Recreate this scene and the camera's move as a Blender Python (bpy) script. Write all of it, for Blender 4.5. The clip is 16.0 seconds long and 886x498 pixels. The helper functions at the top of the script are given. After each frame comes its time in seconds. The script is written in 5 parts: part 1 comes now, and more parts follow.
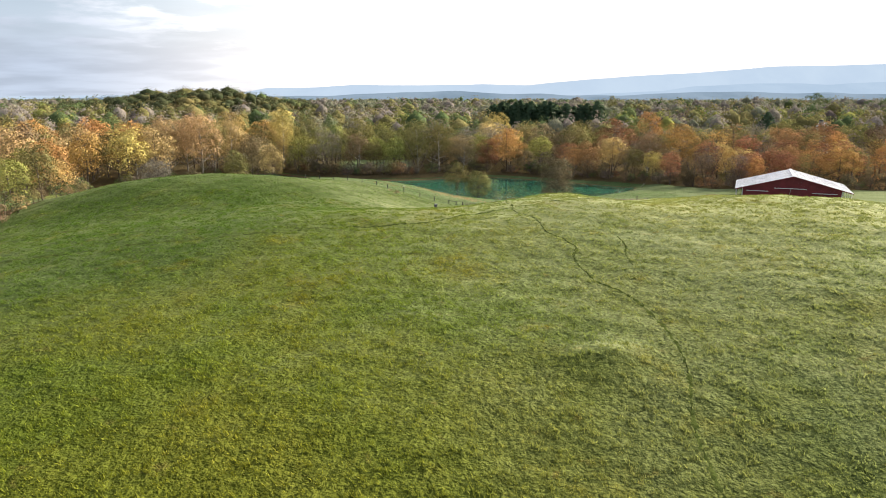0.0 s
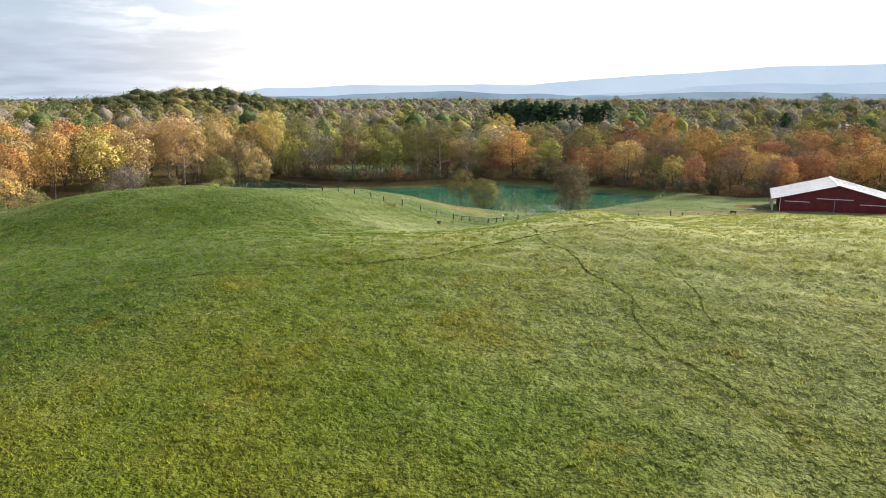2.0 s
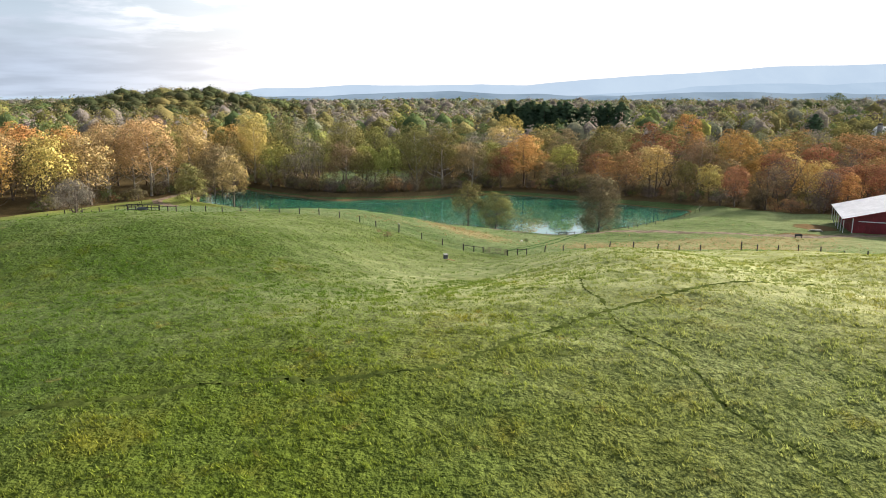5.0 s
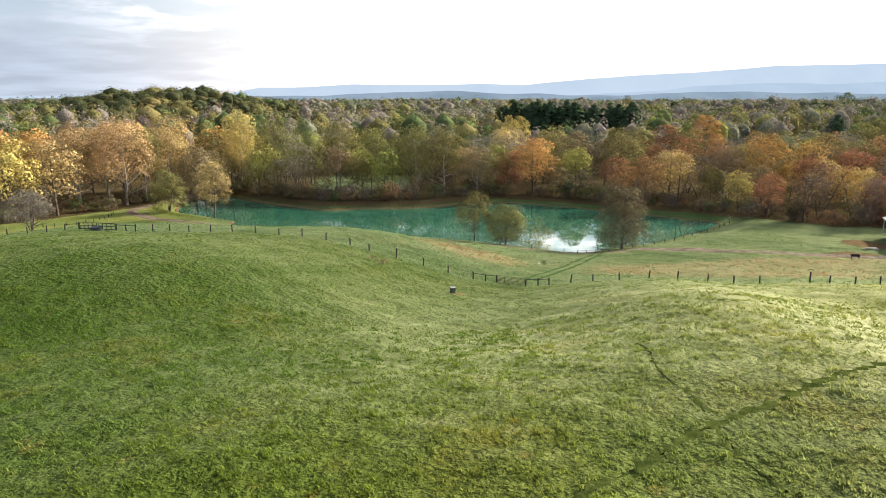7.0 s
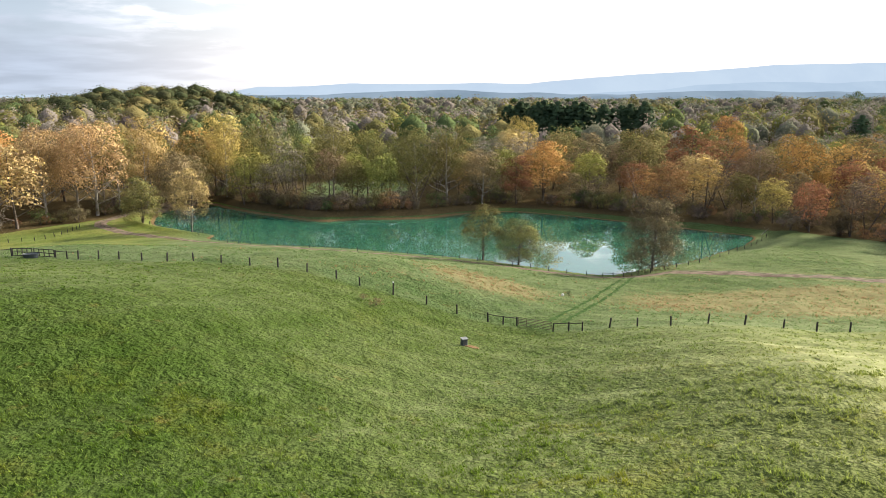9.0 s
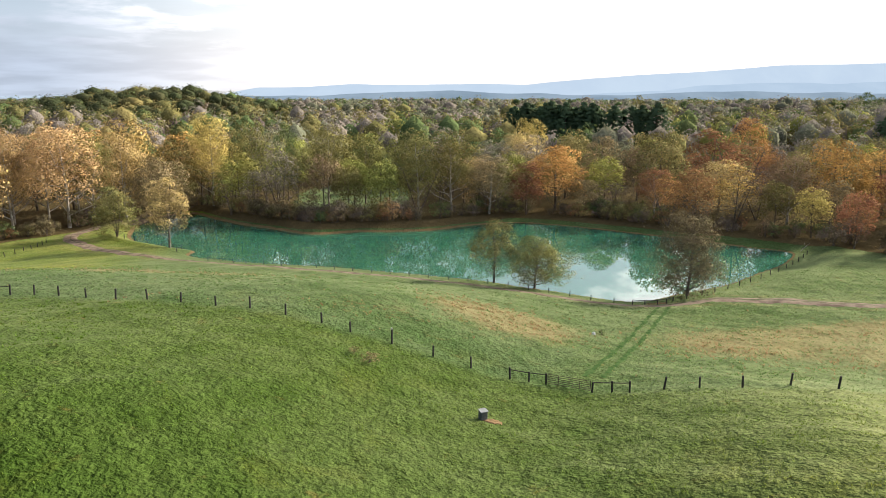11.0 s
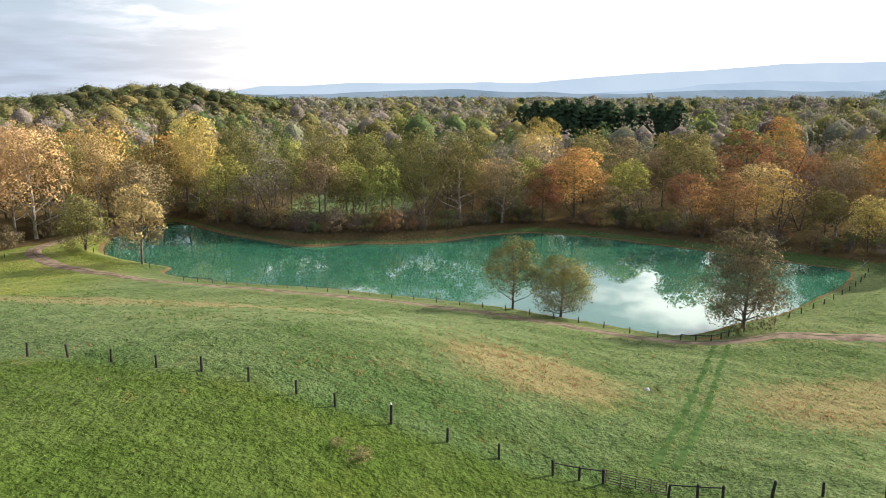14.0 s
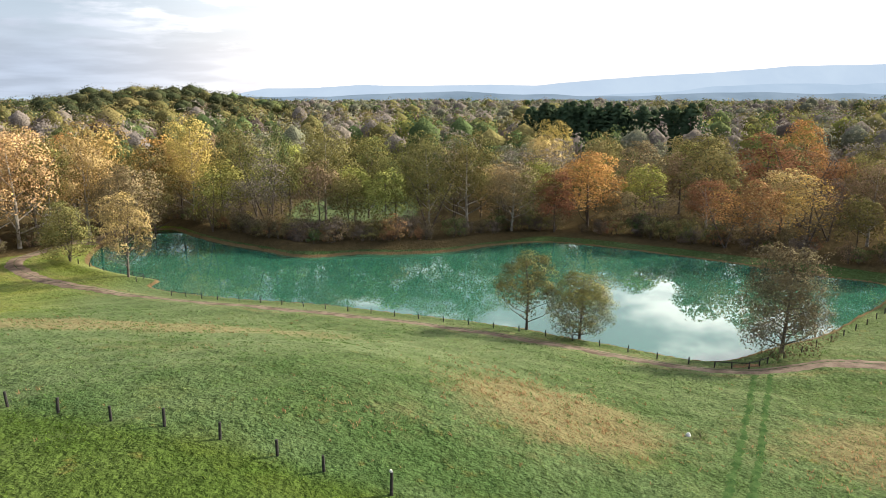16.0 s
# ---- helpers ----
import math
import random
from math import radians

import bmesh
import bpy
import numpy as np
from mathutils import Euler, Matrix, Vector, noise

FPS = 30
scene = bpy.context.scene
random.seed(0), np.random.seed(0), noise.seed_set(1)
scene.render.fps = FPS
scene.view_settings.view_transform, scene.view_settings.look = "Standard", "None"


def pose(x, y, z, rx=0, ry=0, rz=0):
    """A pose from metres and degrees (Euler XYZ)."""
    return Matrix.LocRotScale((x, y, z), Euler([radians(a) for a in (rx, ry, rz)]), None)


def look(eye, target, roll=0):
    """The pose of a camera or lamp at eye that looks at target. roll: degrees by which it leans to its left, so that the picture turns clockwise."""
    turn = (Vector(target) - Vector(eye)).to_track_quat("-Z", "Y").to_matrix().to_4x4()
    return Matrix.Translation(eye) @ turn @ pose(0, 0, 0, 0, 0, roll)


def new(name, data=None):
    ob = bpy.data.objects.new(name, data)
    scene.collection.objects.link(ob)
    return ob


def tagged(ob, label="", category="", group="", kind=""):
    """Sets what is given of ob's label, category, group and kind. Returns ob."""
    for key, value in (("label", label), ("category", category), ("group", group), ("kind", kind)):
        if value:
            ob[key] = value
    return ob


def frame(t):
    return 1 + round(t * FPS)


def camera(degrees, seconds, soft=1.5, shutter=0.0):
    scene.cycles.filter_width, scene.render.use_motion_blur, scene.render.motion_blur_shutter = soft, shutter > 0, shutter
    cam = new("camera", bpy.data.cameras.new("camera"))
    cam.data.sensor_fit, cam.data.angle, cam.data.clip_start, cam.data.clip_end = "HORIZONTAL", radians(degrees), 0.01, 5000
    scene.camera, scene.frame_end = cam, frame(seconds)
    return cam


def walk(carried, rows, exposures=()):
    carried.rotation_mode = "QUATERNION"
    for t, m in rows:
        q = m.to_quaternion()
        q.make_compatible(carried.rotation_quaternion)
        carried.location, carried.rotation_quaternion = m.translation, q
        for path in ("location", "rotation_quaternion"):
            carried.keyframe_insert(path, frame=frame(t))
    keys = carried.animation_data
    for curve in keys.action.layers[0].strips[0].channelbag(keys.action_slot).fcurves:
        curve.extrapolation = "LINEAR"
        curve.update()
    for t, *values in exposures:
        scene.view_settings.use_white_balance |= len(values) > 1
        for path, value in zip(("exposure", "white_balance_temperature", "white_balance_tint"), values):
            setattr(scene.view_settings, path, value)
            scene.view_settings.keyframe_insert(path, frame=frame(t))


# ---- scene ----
cam = camera(65.45, 16.0, soft=0.75)
PATH = [
    (0, pose(0.00, 0.00, 35.00, 77.71, 0, -2.77)),
    (0.5, pose(-0.01, 5.95, 34.99, 77.72, 0, -2.80)),
    (1, pose(-0.02, 11.88, 34.98, 77.72, 0, -2.83)),
    (1.5, pose(-0.03, 17.80, 34.97, 77.72, 0, -2.85)),
    (2, pose(-0.04, 23.68, 34.97, 77.72, 0, -2.87)),
    (2.5, pose(-0.05, 29.51, 34.96, 77.72, 0, -2.90)),
    (3, pose(-0.06, 35.30, 34.95, 77.73, 0, -2.92)),
    (3.5, pose(-0.07, 41.03, 34.94, 77.73, 0, -2.95)),
    (4, pose(-0.08, 46.73, 34.94, 77.73, 0, -2.97)),
    (6.5, pose(-0.05, 73.43, 35.04, 77.74, 0, -3.14)),
    (7, pose(-0.02, 78.76, 35.07, 77.71, 0, -3.12)),
    (7.5, pose(0.01, 84.10, 35.11, 77.68, 0, -3.13)),
    (8, pose(0.04, 89.42, 35.14, 77.65, 0, -3.14)),
    (8.5, pose(0.06, 94.70, 35.19, 77.63, 0, -3.16)),
    (9, pose(0.08, 99.92, 35.25, 77.63, 0, -3.18)),
    (9.5, pose(0.09, 105.05, 35.32, 77.65, 0, -3.19)),
    (10, pose(0.09, 110.05, 35.40, 77.70, 0, -3.20)),
    (12.5, pose(-0.16, 127.11, 35.12, 77.64, 0, -2.97)),
    (13, pose(-0.11, 130.57, 35.02, 77.61, 0, -2.92)),
    (13.5, pose(-0.06, 134.01, 34.93, 77.58, 0, -2.87)),
    (14, pose(-0.01, 137.40, 34.85, 77.59, 0, -2.82)),
    (14.5, pose(0.03, 140.64, 34.82, 77.68, 0, -2.75)),
    (15, pose(0.04, 143.38, 34.80, 77.78, 0, -2.67)),
    (15.5, pose(0.03, 145.48, 34.76, 77.81, 0, -2.56)),
    (16, pose(-0.01, 147.13, 34.70, 77.78, 0, -2.44)),
]
walk(cam, PATH)

# ---- light ----
SUN_AZ, SUN_EL = 62.0, 27.0            # degrees right of the way ahead, and up
sun_dir = Vector((math.sin(radians(SUN_AZ)) * math.cos(radians(SUN_EL)),
                  math.cos(radians(SUN_AZ)) * math.cos(radians(SUN_EL)), math.sin(radians(SUN_EL))))
sun = new("sun", bpy.data.lights.new("sun", "SUN"))
sun.data.energy, sun.data.angle, sun.data.color = 6.2, radians(2.0), (1.0, 0.92, 0.78)
sun.matrix_world = look((0, 0, 200), Vector((0, 0, 200)) - sun_dir)

scene.view_settings.exposure = 0.66
world = bpy.data.worlds.new("world")
scene.world = world
world.use_nodes = True
wt = world.node_tree


class Nodes:
    """Short writing for node trees."""

    def __init__(self, tree):
        self.tree = tree

    def add(self, kind, **values):
        node = self.tree.nodes.new(kind)
        for key, value in values.items():
            setattr(node, key, value)
        return node

    def link(self, a, b):
        self.tree.links.new(a, b)

    def put(self, socket, value):
        if hasattr(value, "is_linked"):
            self.link(value, socket)
        else:
            socket.default_value = value

    def math(self, op, a, b=0.0, clamp=False):
        node = self.add("ShaderNodeMath", operation=op, use_clamp=clamp)
        self.put(node.inputs[0], a)
        self.put(node.inputs[1], b)
        return node.outputs[0]

    def mix(self, fac, a, b, blend="MIX"):
        node = self.add("ShaderNodeMix", data_type="RGBA", blend_type=blend)
        self.put(node.inputs[0], fac)
        self.put(node.inputs[6], a if hasattr(a, "is_linked") else (*a, 1))
        self.put(node.inputs[7], b if hasattr(b, "is_linked") else (*b, 1))
        return node.outputs[2]

    def noise(self, vector, scale, detail=3.0, rough=0.55):
        node = self.add("ShaderNodeTexNoise")
        node.inputs["Scale"].default_value = scale
        node.inputs["Detail"].default_value = detail
        node.inputs["Roughness"].default_value = rough
        if vector is not None:
            self.link(vector, node.inputs["Vector"])
        return node.outputs["Fac"]

    def step(self, value, lo, hi, a=0.0, b=1.0):
        node = self.add("ShaderNodeMapRange", interpolation_type="SMOOTHSTEP")
        self.put(node.inputs["Value"], value)
        for key, v in (("From Min", lo), ("From Max", hi), ("To Min", a), ("To Max", b)):
            node.inputs[key].default_value = v
        return node.outputs[0]


n = Nodes(wt)
wt.nodes.clear()
sky = n.add("ShaderNodeTexSky", sky_type="NISHITA", sun_disc=False, sun_elevation=radians(SUN_EL),
            sun_rotation=radians(SUN_AZ), air_density=1.0, dust_density=1.5, ozone_density=1.5)
place = n.add("ShaderNodeTexCoord").outputs["Generated"]
sep = n.add("ShaderNodeSeparateXYZ")
n.link(place, sep.inputs[0])
up = n.math("MAXIMUM", sep.outputs[2], 0.0)
flat = n.math("ADD", up, 0.10)
com = n.add("ShaderNodeCombineXYZ")
n.link(n.math("DIVIDE", sep.outputs[0], flat), com.inputs[0])
n.link(n.math("DIVIDE", sep.outputs[1], flat), com.inputs[1])
puffs = n.noise(com.outputs[0], 1.35, 6.0, 0.55)
cloud = n.step(puffs, 0.49, 0.63, 0.20, 1.0)
toward = n.add("ShaderNodeVectorMath", operation="DOT_PRODUCT")
n.link(place, toward.inputs[0])
toward.inputs[1].default_value = (sun_dir.x, sun_dir.y, 0)
glow = n.step(toward.outputs["Value"], 0.0, 0.36, 0.0, 1.0)
white = n.mix(glow, (3.4, 3.9, 4.75), (7.9, 7.5, 7.4))
veil = n.step(up, 0.03, 0.20, 1.0, 0.0)
wisps = n.step(n.noise(com.outputs[0], 0.8, 5.0, 0.5), 0.38, 0.62, 0.92, 1.14)
haze = n.mix(1.0, white, wisps, "MULTIPLY")
air = n.mix(cloud, sky.outputs[0], n.mix(glow, (5.0, 5.3, 5.9), (22.0, 21.6, 21.0)))
air = n.mix(veil, air, haze)
back = n.add("ShaderNodeBackground")
n.link(air, back.inputs[0])
back.inputs[1].default_value = 0.10
n.link(back.outputs[0], n.add("ShaderNodeOutputWorld").inputs[0])


# ---- materials ----
def material(name):
    m = bpy.data.materials.new(name)
    m.use_nodes = True
    m.node_tree.nodes.clear()
    k = Nodes(m.node_tree)
    out = k.add("ShaderNodeOutputMaterial")
    return m, k, out


def surface(name, low, high, scale=3.0, rough=0.7, metal=0.0, bump=0.2, spread=0.1, fine=20.0, depth=0.02, shine=0.5):
    """A solid with stains at one scale and grain at another."""
    m, k, out = material(name)
    pos = k.add("ShaderNodeTexCoord").outputs["Object"]
    stain = k.noise(pos, scale, 5.0, 0.6)
    grain = k.noise(pos, scale * fine, 3.0, 0.6)
    fac = k.math("ADD", k.step(stain, 0.3, 0.7), k.math("MULTIPLY", k.math("SUBTRACT", grain, 0.5), 0.9), clamp=True)
    own = k.math("MULTIPLY", k.math("SUBTRACT", k.add("ShaderNodeObjectInfo").outputs["Random"], 0.5), spread)
    colour = k.mix(k.math("ADD", fac, own, clamp=True), low, high)
    shader = k.add("ShaderNodeBsdfPrincipled")
    k.link(colour, shader.inputs["Base Color"])
    shader.inputs["Roughness"].default_value = rough
    shader.inputs["Metallic"].default_value = metal
    shader.inputs["Specular IOR Level"].default_value = shine
    if bump:
        b = k.add("ShaderNodeBump")
        b.inputs["Strength"].default_value = bump
        b.inputs["Distance"].default_value = depth
        k.link(grain, b.inputs["Height"])
        k.link(b.outputs[0], shader.inputs["Normal"])
    k.link(shader.outputs[0], out.inputs[0])
    return m


def grass_colour(k, pos):
    """Grass: yellow-green on the rise, deep green below it, dewy blue-green in the meadow past the fence, in drifts and tufts."""
    xyz = k.add("ShaderNodeSeparateXYZ")
    k.link(pos, xyz.inputs[0])
    x, y = xyz.outputs[0], xyz.outputs[1]
    drift = k.noise(pos, 0.03, 4.0, 0.55)
    wander = k.math("MULTIPLY", k.math("SUBTRACT", drift, 0.5), 90.0)
    # Deep green lower down, with some cloud shade put into the colour.
    lower = k.step(k.math("SUBTRACT", k.math("ADD", y, wander), k.math("MULTIPLY", x, 1.1)), 85.0, 150.0)
    meadow = k.step(k.math("ADD", k.math("ADD", y, k.math("MULTIPLY", x, 0.265)), k.math("MULTIPLY", wander, 0.04)), 184.5, 187.5)
    # Lighter to the right: the sheen of backlit dew put into the colour.
    dewy = k.step(k.math("ADD", x, k.math("MULTIPLY", wander, 0.6)), -8.0, 34.0)
    patch = k.step(k.noise(pos, 0.07, 4.0, 0.6), 0.38, 0.62)
    c = k.mix(k.step(drift, 0.36, 0.64), (0.095, 0.133, 0.018), (0.149, 0.155, 0.022))
    c = k.mix(lower, c, k.mix(patch, (0.058, 0.102, 0.018), (0.078, 0.119, 0.028)))
    # Paler band on the rise: low-angle sheen put into the grass colour.
    sheen_tint = k.math("MULTIPLY", k.step(k.math("ADD", y, k.math("MULTIPLY", wander, 0.5)), 45.0, 78.0), k.step(k.math("ADD", y, k.math("MULTIPLY", wander, 0.4)), 88.0, 124.0, 1.0, 0.0))
    sheen_tint = k.math("MULTIPLY", sheen_tint, k.step(k.math("ADD", x, k.math("MULTIPLY", wander, 0.5)), -14.0, 20.0, 0.04, 0.34))
    c = k.mix(sheen_tint, c, k.mix(patch, (0.205, 0.220, 0.085), (0.245, 0.265, 0.135)))
    dewy = k.math("MULTIPLY", dewy, k.step(y, 120.0, 160.0, 0.50, 0.18))
    c = k.mix(dewy, c, k.mix(patch, (0.128, 0.154, 0.070), (0.156, 0.184, 0.106)))
    c = k.mix(meadow, c, k.mix(patch, (0.066, 0.118, 0.042), (0.094, 0.142, 0.064)))
    lawn = k.math("MULTIPLY", k.step(k.math("ADD", x, k.math("MULTIPLY", wander, 0.2)), -66.0, -46.0, 1.0, 0.0), k.step(k.math("ADD", y, k.math("MULTIPLY", wander, 0.1)), 232.0, 242.0))
    c = k.mix(lawn, c, k.mix(patch, (0.126, 0.176, 0.029), (0.184, 0.200, 0.041)))
    ochre = k.step(k.noise(pos, 0.11, 5.0, 0.7), 0.52, 0.70, 0.0, 0.45)
    c = k.mix(k.math("MULTIPLY", ochre, k.step(y, 110.0, 180.0, 1.0, 0.25)), c, (0.168, 0.140, 0.018))
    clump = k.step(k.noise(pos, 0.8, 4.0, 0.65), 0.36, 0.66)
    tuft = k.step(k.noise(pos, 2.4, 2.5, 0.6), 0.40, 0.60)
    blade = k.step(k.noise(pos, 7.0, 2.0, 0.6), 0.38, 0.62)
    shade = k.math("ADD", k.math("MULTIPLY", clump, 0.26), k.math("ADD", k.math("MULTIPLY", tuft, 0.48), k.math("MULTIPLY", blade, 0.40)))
    # Dark gaps between tufts: their small shade is put into the colour.
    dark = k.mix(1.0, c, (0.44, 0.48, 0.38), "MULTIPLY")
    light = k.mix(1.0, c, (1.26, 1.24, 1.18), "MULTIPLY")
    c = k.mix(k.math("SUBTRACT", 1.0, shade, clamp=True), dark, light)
    straw = k.step(k.noise(pos, 0.40, 4.0, 0.65), 0.62, 0.74)
    c = k.mix(k.math("MULTIPLY", straw, 0.34), c, (0.25, 0.180, 0.055))
    return c


def leafy(k, colour, out, through_light=0.3, gloss=0.08, normal=None, rough=0.45, sheen=0.0, bare=None):
    """Leaf and blade: matt, lit through, with a little gloss, which grows where dewy grass is seen at a low angle."""
    d, t, g = k.add("ShaderNodeBsdfDiffuse"), k.add("ShaderNodeBsdfTranslucent"), k.add("ShaderNodeBsdfGlossy")
    k.link(colour, d.inputs[0])
    k.link(colour, t.inputs[0])
    g.inputs["Roughness"].default_value = rough
    g.inputs[0].default_value = (1.0, 0.99, 0.62, 1)
    a, b = k.add("ShaderNodeMixShader"), k.add("ShaderNodeMixShader")
    a.inputs[0].default_value, b.inputs[0].default_value = through_light, gloss
    if sheen:
        low = k.math("POWER", k.add("ShaderNodeLayerWeight").outputs["Facing"], 5.0)
        if bare is not None:
            low = k.math("MULTIPLY", low, k.math("SUBTRACT", 1.0, bare, clamp=True))
        k.link(k.math("ADD", k.math("MULTIPLY", low, sheen), gloss), b.inputs[0])
    k.link(d.outputs[0], a.inputs[1])
    k.link(t.outputs[0], a.inputs[2])
    k.link(a.outputs[0], b.inputs[1])
    k.link(g.outputs[0], b.inputs[2])
    k.link(b.outputs[0], out.inputs[0])
    if normal is not None:
        for node in (d, t, g):
            k.link(normal, node.inputs["Normal"])


def ground_material():
    m, k, out = material("pasture_and_soil")
    pos = k.add("ShaderNodeNewGeometry").outputs["Position"]
    zones = k.add("ShaderNodeAttribute", attribute_name="zones")
    z = k.add("ShaderNodeSeparateColor")
    k.link(zones.outputs["Color"], z.inputs[0])
    # Darker thatch under the blades, with the shade between tufts in its colour.
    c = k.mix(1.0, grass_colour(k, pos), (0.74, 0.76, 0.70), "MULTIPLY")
    ragged = k.noise(pos, 0.35, 5.0, 0.7)
    dry = k.step(k.math("ADD", z.outputs[2], k.math("MULTIPLY", k.math("SUBTRACT", ragged, 0.5), 1.1)), 0.20, 0.85)
    straw = k.mix(k.noise(pos, 1.6, 3.0), (0.155, 0.102, 0.050), (0.245, 0.170, 0.090))
    c = k.mix(k.math("MULTIPLY", dry, 0.56), c, straw)
    soil = k.step(k.math("ADD", z.outputs[0], k.math("MULTIPLY", k.math("SUBTRACT", ragged, 0.5), 0.8)), 0.40, 0.62)
    c = k.mix(soil, c, k.mix(ragged, (0.085, 0.055, 0.028), (0.20, 0.135, 0.07)))
    woods = k.step(k.math("ADD", z.outputs[1], k.math("MULTIPLY", k.math("SUBTRACT", ragged, 0.5), 0.7)), 0.42, 0.6)
    c = k.mix(woods, c, k.mix(k.noise(pos, 0.8, 5.0), (0.040, 0.033, 0.016), (0.12, 0.085, 0.042)))
    bump = k.add("ShaderNodeBump")
    bump.inputs["Strength"].default_value, bump.inputs["Distance"].default_value = 1.0, 0.62
    k.link(k.math("ADD", k.noise(pos, 0.95, 2.0, 0.6), k.math("ADD", k.math("MULTIPLY", k.noise(pos, 2.6, 2.0, 0.6), 0.55), k.math("MULTIPLY", k.noise(pos, 6.5, 2.0, 0.6), 0.22))), bump.inputs["Height"])
    xyz = k.add("ShaderNodeSeparateXYZ")
    k.link(pos, xyz.inputs[0])
    k.link(k.step(xyz.outputs[1], 150.0, 190.0, 1.0, 0.85), bump.inputs["Strength"])
    dull = k.math("MAXIMUM", k.step(xyz.outputs[1], 135.0, 185.0, 0.0, 0.6), k.step(xyz.outputs[0], -30.0, 15.0, 0.65, 0.0))
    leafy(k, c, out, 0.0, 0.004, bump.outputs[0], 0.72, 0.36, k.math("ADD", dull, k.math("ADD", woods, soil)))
    return m


def blade_material():
    m, k, out = material("grass_blades")
    geo = k.add("ShaderNodeNewGeometry")
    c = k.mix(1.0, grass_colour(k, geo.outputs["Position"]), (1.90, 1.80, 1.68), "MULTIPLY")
    island = geo.outputs["Random Per Island"]
    c = k.mix(k.math("FRACT", k.math("MULTIPLY", island, 5.3)), k.mix(1.0, c, (0.80, 0.82, 0.78), "MULTIPLY"), k.mix(1.0, c, (1.26, 1.24, 1.24), "MULTIPLY"))
    c = k.mix(k.step(island, 0.7, 1.0, 0.0, 0.18), c, (0.270, 0.265, 0.100))
    leafy(k, c, out, 0.5, 0.0, None, 0.6)
    return m


def straw_material():
    m, k, out = material("dry_grass_blades")
    geo = k.add("ShaderNodeNewGeometry")
    c = k.mix(geo.outputs["Random Per Island"], (0.250, 0.160, 0.080), (0.385, 0.265, 0.140))
    leafy(k, c, out, 0.5, 0.0, None, 0.6)
    return m


def leaf_material(name, dark, light, other, share=0.10, through_light=0.20, gloss=0.008, canopy=False):
    m, k, out = material(name)
    island = k.add("ShaderNodeNewGeometry").outputs["Random Per Island"]
    rnd = k.add("ShaderNodeObjectInfo").outputs["Random"]
    pos = k.add("ShaderNodeTexCoord").outputs["Object"]
    patch = k.step(k.noise(pos, 0.28, 2.0), 0.38, 0.62)
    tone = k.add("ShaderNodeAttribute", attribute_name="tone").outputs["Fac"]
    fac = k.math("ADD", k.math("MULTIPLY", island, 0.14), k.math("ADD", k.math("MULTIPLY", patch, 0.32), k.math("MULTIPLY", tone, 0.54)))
    c = k.mix(fac, dark, light)
    c = k.mix(k.step(k.math("FRACT", k.math("MULTIPLY", island, 7.31)), 1.0 - share - 0.02, 1.0 - share), c, other)
    c = k.mix(k.step(k.math("FRACT", k.math("MULTIPLY", tone, 9.7)), 0.55, 1.0, 0.0, 0.4), c, other)
    c = k.mix(k.math("MULTIPLY", k.math("FRACT", k.math("MULTIPLY", rnd, 5.7)), 0.28), c, other)
    hsv = k.add("ShaderNodeHueSaturation")
    k.link(c, hsv.inputs["Color"])
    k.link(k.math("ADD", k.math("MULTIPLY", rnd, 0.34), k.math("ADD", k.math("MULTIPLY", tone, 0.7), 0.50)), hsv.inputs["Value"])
    k.link(k.math("ADD", k.math("MULTIPLY", k.math("FRACT", k.math("MULTIPLY", rnd, 3.3)), 0.03), 0.485), hsv.inputs["Hue"])
    if canopy:
        dapple = k.math("ADD", k.noise(pos, 0.55, 3.0, 0.7), k.math("MULTIPLY", k.noise(pos, 1.6, 2.0, 0.6), 0.5))
        bump = k.add("ShaderNodeBump")
        bump.inputs["Strength"].default_value, bump.inputs["Distance"].default_value = 1.0, 1.1
        k.link(dapple, bump.inputs["Height"])
        leafy(k, hsv.outputs[0], out, 0.0, gloss, bump.outputs[0], 0.6)
    else:
        leafy(k, hsv.outputs[0], out, through_light, gloss, None, 0.6)
    return m


